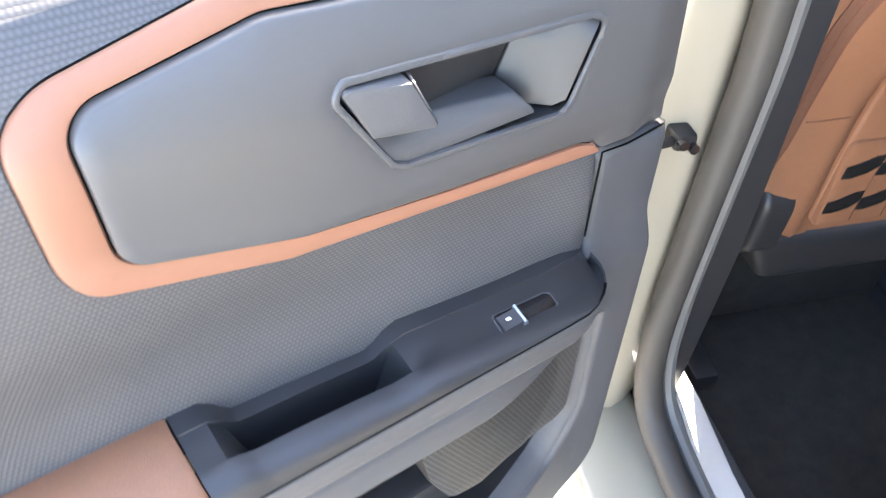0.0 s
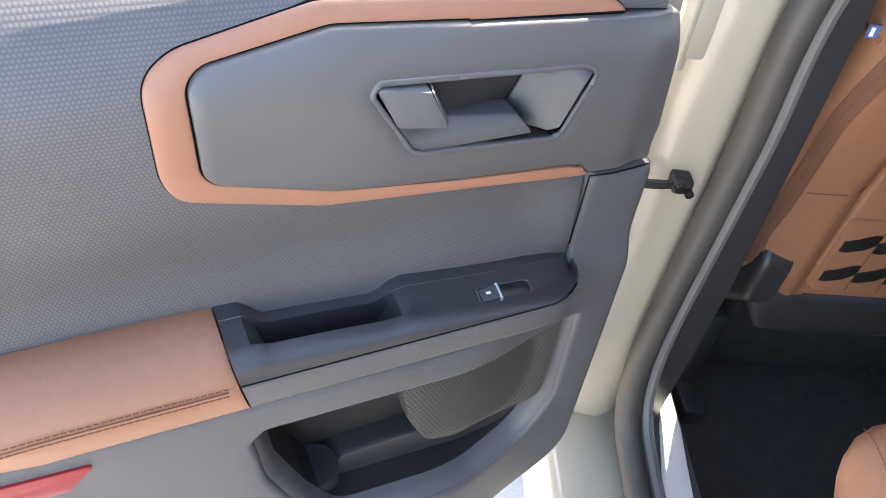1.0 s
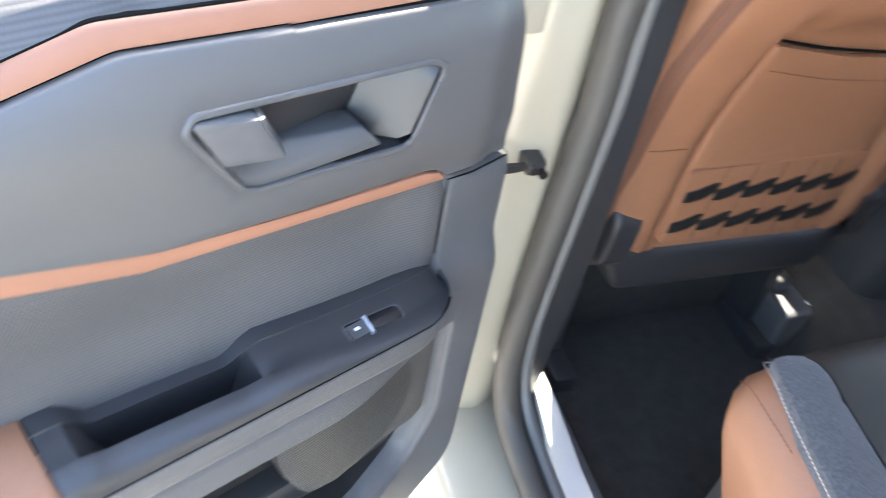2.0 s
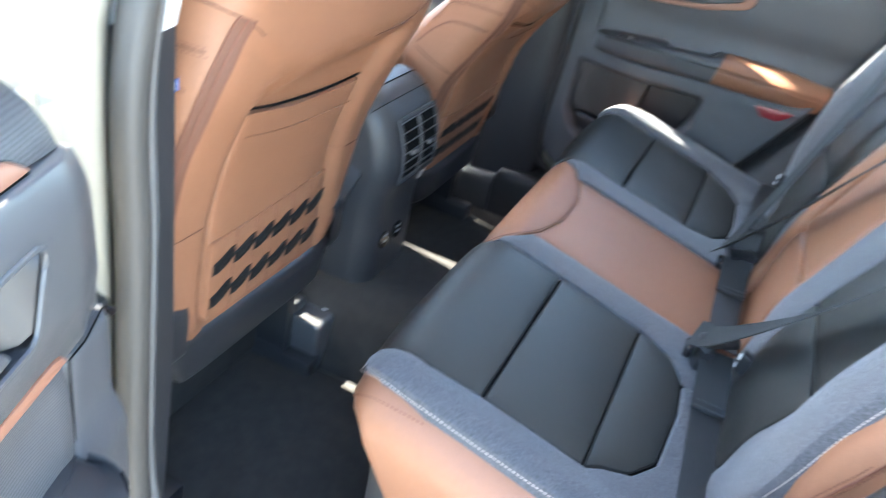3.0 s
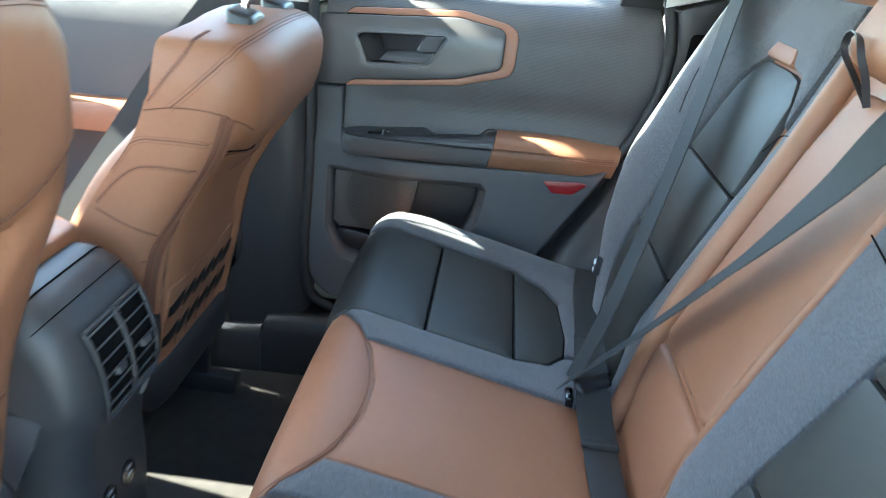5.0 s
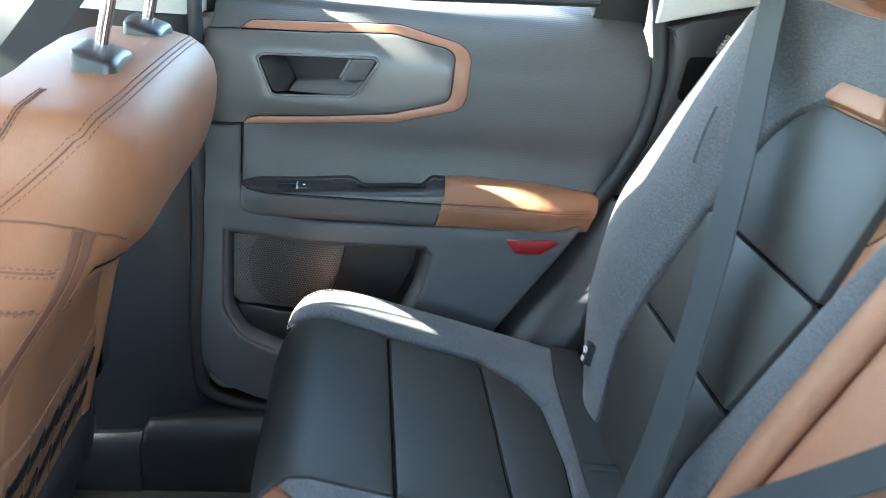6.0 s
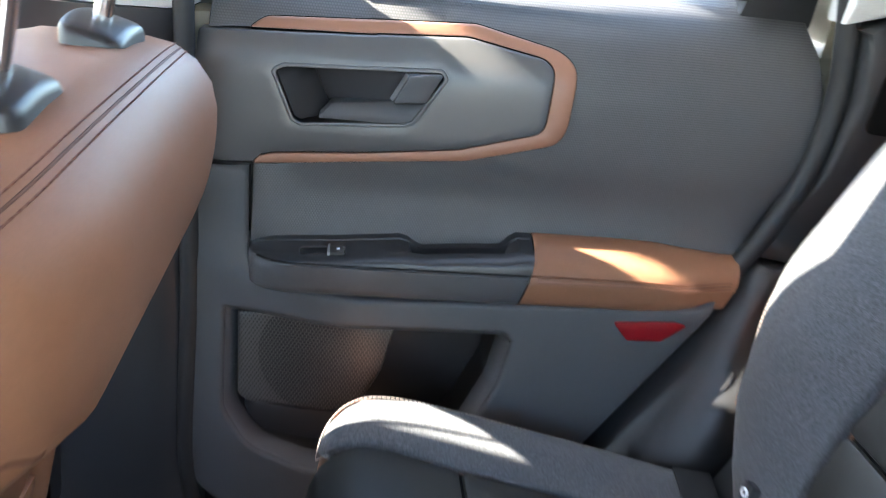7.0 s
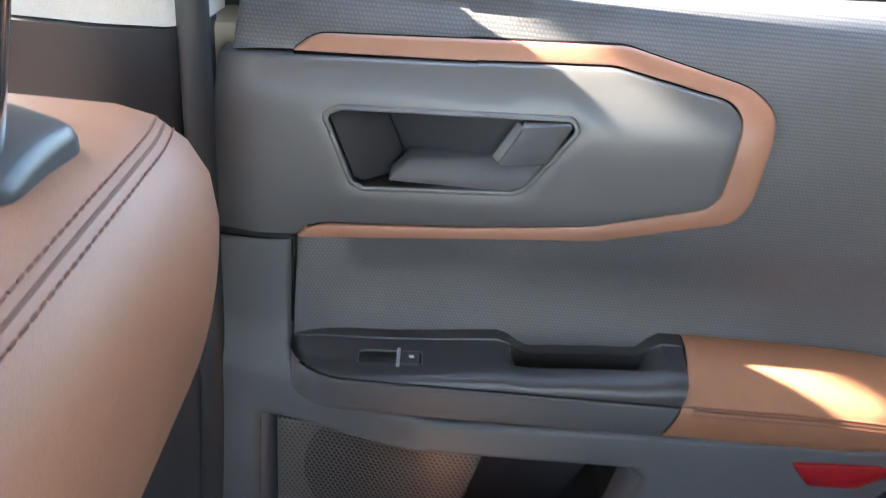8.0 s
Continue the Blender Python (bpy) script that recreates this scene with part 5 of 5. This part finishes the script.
    def on_face(x, s, out=0.0008):
        """On the rear face, following its rounded rim."""
        d = float(np.interp(s, [v for _, v in side], [u for u, _ in side])) - abs(x)
        d = max(0.0, min(0.048, d))
        drop = 0.048 - math.sqrt(max(0.0, 0.048 ** 2 - (0.048 - d) ** 2))
        return rear(x, s, out - drop)

    def top_edge(x):
        return tall - 0.030 * (abs(x) / 0.235) ** 2

    side = [(0.165, 0.045 - low), (0.205 + 0.018 * wide, 0.095 - low), (0.220 + 0.032 * wide, 0.21), (0.221 + 0.046 * wide, 0.345), (0.222 + 0.040 * wide, 0.46), (0.221 + 0.022 * wide, tall - 0.07)]
    arch = [(x, top_edge(x)) for x in (0.205, 0.15, 0.08, 0.0, -0.08, -0.15, -0.205)]
    outline = side + arch + [(-x, v) for x, v in side[::-1]]
    radii = [0.05, 0.05, 0.1, 0.1, 0.1, 0.05, 0.03, 0.1, 0.1, 0, 0.1, 0.1, 0.03, 0.05, 0.1, 0.1, 0.1, 0.05, 0.05]
    outline = fillet(outline, radii)
    shell = part("backrest", cushion_pad(outline, rear, 0.0, -0.125, 0.048, step=0.011), BROWN, st, "brown leather backrest")

    def front(x, s, h):
        wing = 0.045 * sstep(0.11, 0.20, abs(x)) * sstep(tall - 0.06, tall - 0.2, s)
        return Vector((cx + x, depth_at(s) + bend(x, s) + 0.10 + wing + h, z0 + s))
    part("front_padding", cushion_pad([(0.90 * x, v) for x, v in outline], front, 0.03, -0.03, 0.045, step=0.025), BROWN, st, "brown leather seat front")

    # seams and zip, laid on the leather
    verts = [v.co.copy() for v in shell.data.vertices]
    skin = BVHTree.FromPolygons(verts, [tuple(p.vertices) for p in shell.data.polygons])
    rise, shift = (0.075, 0.012) if wide else (0.0, 0.0)

    def lay(p, out=0.0005):
        q, n, _, _ = skin.find_nearest(p)
        return q + n * out * (1 if n.dot(p - Vector((cx, 0.5, z0 + 0.3))) > 0 else -1)

    def seam_line(points, per=8, sx=-1):
        """points: inset from the seat's edge, forward place, height."""
        line = []
        for k, y, v in points:
            e = float(np.interp(v + rise, [q for _, q in side], [u for u, _ in side]))
            line.append(Vector((cx + sx * (e - k), y + shift, z0 + v + rise)))
        return smooth_line(line, per)

    def sewn(points, sx=-1, gap=0.0042):
        """A seam with a row of stitches on both sides."""
        line = [lay(p) for p in seam_line(points, 10, sx)]
        part("side_seam", tube([lay(p, -0.0003) for p in line], 0.0010, 6), BROWN_PERF, shell)
        bm = None
        for k in (-1, 1):
            row = []
            for i, p in enumerate(line):
                t = (line[min(i + 1, len(line) - 1)] - line[max(i - 1, 0)]).normalized()
                n = lay(p, 0.01) - lay(p, 0.0)
                row.append(lay(p + t.cross(n.normalized()) * gap * k))
            bm = stitch_line(row, 0.0058, 0.0036, 0.0006, bm) if bm else stitch_line(row, 0.0058, 0.0036, 0.0006)
        part("stitching", bm, STITCH, shell)

    cap_left = [(0.0, 0.480, 0.461), (0.0, 0.444, 0.467), (0.0, 0.404, 0.468), (0.008, 0.378, 0.462), (0.018, 0.365, 0.454), (0.036, 0.355, 0.445), (0.056, 0.350, 0.432)]
    part("cap_seam", tube([lay(p, 0.0002) for p in seam_line(cap_left)], 0.0011, 6), BROWN_PERF, shell)
    cap_line = smooth_line([(x, v, 0) for x, v in cap_edge if x > 0.06], 6)
    part("cap_seam", tube([lay(on_face(p.x, p.y), 0.0002) for p in cap_line], 0.0011, 6), BROWN_PERF, shell)
    if wide:
        zip_line = [Vector((cx - x, y, z0 + v)) for x, y, v in ((0.222, 0.380, 0.531), (0.234, 0.393, 0.492), (0.242, 0.405, 0.455), (0.242, 0.425, 0.41), (0.241, 0.446, 0.358), (0.233, 0.465, 0.295), (0.227, 0.482, 0.226), (0.226, 0.498, 0.153), (0.215, 0.505, 0.09))]
        zip_line = [lay(p) for p in smooth_line(zip_line, 6)]
    else:
        zip_line = [lay(p) for p in seam_line([(0.013, 0.370, 0.458), (0.016, 0.384, 0.420), (0.022, 0.410, 0.371), (0.023, 0.4445, 0.312), (0.019, 0.4717, 0.269), (0.016, 0.4856, 0.237), (0.015, 0.497, 0.19), (0.014, 0.505, 0.12)], 6)]
    rows = []
    for i, p in enumerate(zip_line):
        t = (zip_line[min(i + 1, len(zip_line) - 1)] - zip_line[max(i - 1, 0)]).normalized()
        n = (lay(p, 0.01) - lay(p, 0.0)).normalized()
        w = t.cross(n)
        rows.append([lay(p + w * k * 0.0105, o) for k, o in ((-1, -0.001), (-0.92, 0.0018), (-0.45, 0.0024), (-0.12, 0.0012), (0.12, 0.0012), (0.45, 0.0024), (0.92, 0.0018), (1, -0.001))])
    strip = part("zip_strip", loft(rows, closed=False), BROWN_PERF, shell, "darker leather zip strip")
    part("zip", tube([r[3].lerp(r[4], 0.5) for r in rows], 0.0009, 6), STITCH, strip)
    for k in (1, 6):
        part("strip_edge", tube([r[k] for r in rows], 0.0007, 5), STITCH, strip)
    # the wings of the backrest, sewn in bands
    sewn([(0.0, 0.545, 0.385), (0.0, 0.493, 0.418), (0.0, 0.460, 0.4217), (0.0, 0.427, 0.422), (0.009, 0.396, 0.420)])
    sewn([(0.0, 0.556, 0.324), (0.0, 0.528, 0.356), (0.0, 0.4985, 0.378), (0.0, 0.474, 0.383), (0.001, 0.446, 0.383), (0.012, 0.417, 0.380)], gap=0.0025)
    part("side_seam", tube([lay(p, 0.0002) for p in seam_line([(0.0, 0.558, 0.315), (0.0, 0.529, 0.300), (0.002, 0.500, 0.288), (0.014, 0.477, 0.276)])], 0.0012, 6), BROWN_PERF, shell)
    # double seam over the top of the backrest and down its flanks
    over = [(0.222, 0.343, 0.566), (0.183, 0.344, 0.565), (0.120, 0.347, 0.561), (0.064, 0.352, 0.556), (0.010, 0.381, 0.5247), (0.001, 0.414, 0.493), (0.0, 0.444, 0.467)]
    for sx in (-1, 1):
        sewn(over, sx, 0.0048)
        part("side_seam", tube([lay(on_face(sx * x, 0.243 - 0.1 * (x - 0.135), 0.0004), 0.0003) for x in (0.140, 0.155, 0.17, 0.185, 0.20, 0.214)], 0.0008, 6), BROWN_PERF, shell)
    sewn([(0.062, 0.411, 0.561), (0.012, 0.424, 0.5385), (0.001, 0.452, 0.5015), (0.0, 0.474, 0.473)], gap=0.0025)
    if wide:
        tab = lay(Vector((cx - 0.27, 0.4295, 1.120)))
        flap = part("seat_tag", box(tab.x - 0.0115, tab.x + 0.001, tab.y - 0.0022, tab.y + 0.0, tab.z - 0.0065, tab.z + 0.0065, 0.0006, 1), TAG_BLUE, shell, "small blue cloth tag")
        part("print_bar", box(tab.x - 0.0085, tab.x - 0.0045, tab.y - 0.0027, tab.y - 0.0020, tab.z - 0.0045, tab.z + 0.0045, 0.0002, 1), WHITE, flap)

    def back_at(x, s, h):
        return rear(x + mid, s, h)

    # map pocket
    pk = fillet([(-0.155, 0.085 - low), (0.119, 0.085 - low), (0.114, 0.206), (0.108, 0.30), (0.110, 0.368), (0.06, 0.367), (-0.06, 0.374), (-0.166, 0.394), (-0.160, 0.25)], [0.02, 0.02, 0, 0, 0.006, 0, 0, 0.006, 0])
    pocket = part("pocket_panel", cushion_pad(pk, back_at, 0.008, -0.005, 0.005, puff=0.004, reach=0.03, step=0.014), BROWN, st, "brown leather map pocket")
    slit = smooth_line([back_at(x, v, 0.003) for x, v in ((-0.166, 0.3985), (-0.09, 0.384), (0.02, 0.374), (0.112, 0.374))], 8)
    part("pocket_opening", tube(slit, 0.0017, 6, flat=0.8), SLIT, pocket, "dark pocket opening")
    hem = smooth_line([back_at(x, v, 0.0118) for x, v in ((-0.155, 0.358), (-0.06, 0.340), (0.04, 0.332), (0.106, 0.330))], 8)
    part("hem", tube(hem, 0.0006, 6), BROWN, pocket)
    # two rows of dark bands woven through the quilted leather
    quilt = fillet([(-0.153, 0.092 - low), (0.116, 0.092 - low), (0.112, 0.236 - low), (-0.157, 0.222 - low)], 0.01)
    part("quilted_panel", cushion_pad(quilt, back_at, 0.0140, 0.004, 0.003, step=0.02), BROWN, pocket, "quilted brown leather panel")
    for row, v0 in ((0, 0.166 - low), (1, 0.110 - low)):
        for k in range(6):
            x0 = -0.150 + 0.0443 * k
            q = [(x0, v0 + 0.001), (x0 + 0.012, v0), (x0 + 0.031, v0 + 0.006), (x0 + 0.0440, v0 + 0.016), (x0 + 0.0440, v0 + 0.033), (x0 + 0.033, v0 + 0.032), (x0 + 0.014, v0 + 0.023), (x0, v0 + 0.019)]
            part("woven_band", cushion_pad(fillet(q, 0.0012, 2), back_at, 0.0156, 0.006, 0.0012, puff=0.001, reach=0.01, step=0.012), BAND, pocket, "black leather woven band")
    for k in range(1, 6):
        x = -0.150 + 0.0443 * k
        part("quilt_seam", tube([back_at(x, v, 0.0137) for v in (0.094 - low, 0.13 - low, 0.17 - low, 0.226 - low)], 0.0008, 5), BROWN_PERF, pocket)
    under = fillet([(x, v - low) for x, v in ((-0.17, 0.0), (0.17, 0.0), (0.205, 0.075), (0.15, 0.085), (-0.15, 0.085), (-0.205, 0.075))], 0.012)
    part("lower_cover", cushion_pad(under, rear, 0.0, -0.06, 0.015, step=0.02), BLACK_TRIM, st, "black lower back cover")
    y0 = depth_at(0.0)
    part("rear_cover", box(cx - 0.175, cx + 0.175, y0 + 0.12, y0 + 0.15, 0.42, z0 + 0.04, 0.01), CARPET, st, "black rear cover of the seat base")
    # cushion, side shields and runners
    cu = fillet([(cx - 0.23, y0 + 0.11), (cx + 0.23, y0 + 0.11), (cx + 0.23, y0 + 0.50), (cx - 0.23, y0 + 0.50)], 0.06)
    part("cushion", cushion_pad(cu, lambda x, y, h: Vector((x, y, 0.72 + 0.12 * (y - y0) + h)), 0.0, -0.14, 0.05, step=0.04), BROWN, st, "brown leather seat cushion")
    for sx in (-1, 1):
        sh = fillet([(y0 + 0.06, 0.64), (y0 - 0.005, 0.70), (y0 - 0.01, 0.78), (y0 + 0.05, 0.815), (y0 + 0.10, 0.79), (y0 + 0.44, 0.66), (y0 + 0.46, 0.58), (y0 + 0.12, 0.58)], 0.03)
        part("side_shield", cushion_pad(sh, lambda y, z, h: Vector((cx + sx * (0.198 + h), y, z)), 0.02, -0.02, 0.012, step=0.025), BLACK_TRIM, st, "black side shield")
        part("runner", box(cx + sx * 0.19 - 0.02, cx + sx * 0.19 + 0.02, y0 + 0.0, y0 + 0.46, 0.395, 0.44, 0.006), BLACK_TRIM, st, "black seat runner")
        part("leg", box(cx + sx * 0.19 - 0.012, cx + sx * 0.19 + 0.012, y0 + 0.06, y0 + 0.42, 0.43, 0.60, 0.005), BLACK_TRIM, st)
    # headrest on chrome posts
    ty, tz = depth_at(tall - 0.02) + 0.060, z0 + tall
    post_at = lambda x, up: Vector((cx + x, ty - 0.22 * up, tz + 0.006 + up))
    for sx in (-1, 1):
        x = sx * 0.082
        cap = part("guide_cap", cushion_pad(fillet([(x - 0.034, -0.021), (x + 0.034, -0.021), (x + 0.034, 0.019), (x - 0.034, 0.019)], 0.012), lambda u, v, h: Vector((cx + u, ty + v, tz + 0.003 - 3.0 * v * v - 4.0 * (u - x) ** 2 + 0.25 * v + h)), 0.008, -0.03, 0.0045, step=0.006), BLACK_TRIM, st, "black headrest guide cap")
        part("post", tube([post_at(x, -0.03), post_at(x, 0.10)], 0.0062, 14), CHROME, st, "chrome headrest post")
    hp = fillet([(-0.13, 0.0), (0.13, 0.0), (0.125, 0.14), (0.09, 0.165), (-0.09, 0.165), (-0.125, 0.14)], 0.04)
    for sgn in (1, -1):
        part("headrest", cushion_pad(hp, lambda x, v, h: post_at(x, 0.074 + v) + Vector((0, -sgn * (h + 0.02), 0)), 0.03, -0.021, 0.03, puff=0.008, step=0.025), BROWN, st, "brown leather headrest")
    return st


DRIVER = [(-0.05, 0.490), (0.03, 0.486), (0.07, 0.482), (0.16, 0.476), (0.25, 0.466), (0.33, 0.442), (0.39, 0.420), (0.43, 0.402), (0.476, 0.386), (0.52, 0.380), (0.58, 0.374), (0.68, 0.372)]
PASSENGER = [(-0.05, 0.506), (0.03, 0.502), (0.07, 0.495), (0.12, 0.482), (0.20, 0.464), (0.267, 0.450), (0.35, 0.402), (0.396, 0.364), (0.437, 0.341), (0.483, 0.327), (0.54, 0.326), (0.60, 0.330)]
build_front_seat(-0.412, 0.660, 0.665, DRIVER, "brown leather driver's seat with woven black bands, seen from behind")
build_front_seat(0.382, 0.640, 0.575, PASSENGER, "brown leather passenger seat with woven black bands, seen from behind", 0.045, 0.0)

# ---- centre console ----
con = thing("centre_console", "dark grey centre console with rear air vents", "console")
# side line of the rear end: forward place and height, from the foot up over the rounded top
CONSOLE = [(0.470, 0.535), (0.468, 0.575), (0.466, 0.63), (0.468, 0.69), (0.462, 0.735), (0.448, 0.775), (0.4445, 0.805), (0.448, 0.84), (0.458, 0.875), (0.474, 0.905), (0.497, 0.928), (0.525, 0.940), (0.56, 0.944)]


def console_point(x, k, out=0.0):
    """k runs along the side line; the corners round off towards the sides."""
    k = min(max(k, 0.0), len(CONSOLE) - 1.001)
    i = int(k)
    a, b = Vector((0, *CONSOLE[i])), Vector((0, *CONSOLE[i + 1]))
    t = (b - a).normalized()
    n = Vector((0, -t.z, t.y))
    half = 0.100 + 0.012 * sstep(3.0, 6.0, k)
    f = min(1.0, abs(x) / half)
    back = 0.045 * (1 - math.sqrt(max(0.0, 1 - max(0.0, (f - 0.55) / 0.45) ** 2)))
    p = a.lerp(b, k - i) + n * (out - back)
    return Vector((x, p.y, p.z))


rows = []
ks = [0.5 * i for i in range(2 * (len(CONSOLE) - 1) + 1)]
fs = [-1, -0.995, -0.97, -0.92, -0.85, -0.75, -0.6, -0.4, -0.2, 0, 0.2, 0.4, 0.6, 0.75, 0.85, 0.92, 0.97, 0.995, 1]
for k in ks:
    half = 0.100 + 0.012 * sstep(3.0, 6.0, k)
    row = [console_point(f * half, k) for f in fs]
    front_z = min(row[0].z, 0.90)
    row = [Vector((-half, 0.95, front_z))] + row + [Vector((half, 0.95, front_z))]
    rows.append(row)
part("housing", loft(rows, closed=False), CONSOLE_TRIM, con, "dark grey console housing")
part("console_body", box(-0.135, 0.135, 0.62, 1.05, 0.40, 0.925, 0.02, 3), BLACK_TRIM, con, "black console sides")
part("console_foot", box(-0.098, 0.098, 0.49, 0.95, 0.40, 0.56, 0.01), TRIM, con)
lid = fillet([(-0.100, 0.545), (0.100, 0.545), (0.133, 0.62), (0.133, 0.95), (-0.133, 0.95), (-0.133, 0.62)], 0.03)
part("armrest_lid", cushion_pad(lid, lambda x, y, h: Vector((x, y, 0.952 + h)), 0.006, -0.03, 0.012, step=0.03), BROWN, con, "brown leather console lid")
part("lid_seam", tube([console_point(0.108 * f, 10.7, 0.0005) for f in fs[2:-2]], 0.0012, 6), SLIT, con)
part("lid_seam", tube([console_point(0.108 * f, 9.6, 0.0005) for f in fs[2:-2]], 0.0008, 6), SLIT, con)


def vent_grid(x0, x1, k0, k1, out, nx=8, nk=8):
    return [[console_point(x0 + (x1 - x0) * i / nx, k0 + (k1 - k0) * j / nk, out) for i in range(nx + 1)] for j in range(nk + 1)]


vent = part("vent_opening", loft(vent_grid(-0.069, 0.069, 5.0, 8.5, 0.0030, 14, 14), closed=False), SLIT, con, "dark rear air vent")
for x in (-0.069, 0.0, 0.069):
    part("vent_frame", tube([console_point(x, 5.0 + 0.21875 * i, 0.005) for i in range(17)], 0.0042 if x == 0 else 0.0032, 8), CONSOLE_TRIM, vent)
for k in (5.0, 8.5):
    part("vent_frame", tube([console_point(-0.069 + 0.0115 * i, k, 0.005) for i in range(13)], 0.0032, 8), CONSOLE_TRIM, vent)
for x0 in (-0.066, 0.003):
    for i in range(7):
        k = 5.22 + 0.51 * i
        slat = [[console_point(x0 + 0.0079 * j, k + dk, o) for dk, o in ((-0.02, 0.0034), (0.05, 0.0034), (0.10, 0.0066), (0.03, 0.0070))] for j in range(9)]
        part("slat", loft(slat), TRIM_SMOOTH, vent)
    part("vent_tab", loft([[console_point(x0 + 0.0315 + dx, k, o) for dx, o in ((-0.011, 0.006), (0.011, 0.006), (0.009, 0.012), (-0.009, 0.012))] for k in (6.62, 6.75, 6.88)]), TRIM_SMOOTH, vent, "grey vent tab")
part("vent_wheel", loft([[console_point(0.048 + dx, k, o) for dx, o in ((-0.006, 0.002), (0.006, 0.002), (0.005, 0.006), (-0.005, 0.006))] for k in (4.2, 4.45, 4.7)]), SILVER, vent, "silver vent wheel")
for x in (-0.045, 0.008):
    pt = part("usb_port", tube([console_point(x, 2.1, -0.004), console_point(x, 2.1, 0.0025)], 0.018, 16), GLOSS_BLACK, con, "black round charging port")
    part("socket", loft([[console_point(x + dx, k, o) for dx, o in ((-0.007, 0.002), (0.007, 0.002), (0.007, 0.0035), (-0.007, 0.0035))] for k in (2.02, 2.08)]), SILVER, pt)
    part("socket", loft([[console_point(x + dx, k, o) for dx, o in ((-0.005, 0.002), (0.007, 0.002), (0.007, 0.0035), (-0.005, 0.0035))] for k in (2.2, 2.27)]), SILVER, pt)
part("side_cover", cushion_pad(fillet([(0.50, 0.79), (0.56, 0.82), (0.70, 0.80), (0.70, 0.66), (0.56, 0.65)], 0.01), lambda y, z, h: Vector((-0.108 - h, y, z)), 0.004, -0.02, 0.002, step=0.05), TRIM, con, "dark grey side cover")


# ---- floor things ----
mat_poly = fillet([(-0.655, 0.24), (-0.655, 0.64), (-0.245, 0.652), (-0.222, 0.62), (-0.224, 0.55), (-0.205, 0.50), (-0.200, 0.24)], 0.03)
mat_ob = thing("floor_mat", "black carpet floor mat with a bound edge", "floor mat")
part("carpet", cushion_pad(mat_poly, lambda x, y, h: Vector((x, y, 0.402 + h)), 0.008, 0.0, 0.003, step=0.04), CARPET, mat_ob)
part("binding", tube([Vector((x, y, 0.408)) for x, y in resample(inset(mat_poly, 0.003), 0.03)] + [Vector((mat_poly[0][0], mat_poly[0][1], 0.408))], 0.0028, 6), WELT, mat_ob, "stitched binding")
br = thing("seat_bracket", "black metal seat mount bracket on the carpet", "bracket")
part("base", box(-0.215, -0.122, 0.49, 0.60, 0.40, 0.509, 0.012, 3), TRIM_SMOOTH, br)
part("upright", box(-0.205, -0.165, 0.55, 0.60, 0.48, 0.53, 0.010, 3), TRIM_SMOOTH, br)
# white patch added for a spot of sunlight on the bracket
part("label_plate", cushion_pad([(-0.160, 0.516), (-0.154, 0.497), (-0.130, 0.500), (-0.134, 0.517), (-0.141, 0.522), (-0.146, 0.534)], lambda x, y, h: Vector((x, y, 0.509 + h)), 0.0022, 0.0, 0.0006, step=0.02), WHITE, br, "small white patch standing in for sunlight")
for x0, x1, y0, y1, z in ((0.650, 0.785, 0.481, 0.590, 0.505), (0.62, 0.69, 0.60, 0.70, 0.46)):
    rc = thing("rail_cover", "glossy black seat rail cover on the carpet", "cover", "rail covers")
    part("cover", loft([[Vector((x, y, zz)) for x, zz in ((x0, 0.398), (x0 + 0.002, t - 0.03), (x0 + 0.010, t - 0.010), (x0 + 0.024, t), (x0 + 0.034, t - 0.004), (x1, t - 0.002), (x1, 0.398))] for y, t in ((y0, z + 0.004), (y0 + 0.3 * (y1 - y0), z), (y1 - 0.02, z - 0.003), (y1 - 0.006, z - 0.010), (y1, z - 0.03))]), BLACK_TRIM, rc)
belt("seat_belt", "grey shoulder belt hanging across the front passenger seat", [(0.655, 0.445, 1.36), (0.63, 0.495, 1.27), (0.60, 0.548, 1.185), (0.56, 0.615, 1.085), (0.50, 0.690, 0.95), (0.42, 0.76, 0.82)], [(0.1, 0.8, 0.55), (0.1, 0.8, 0.55)])
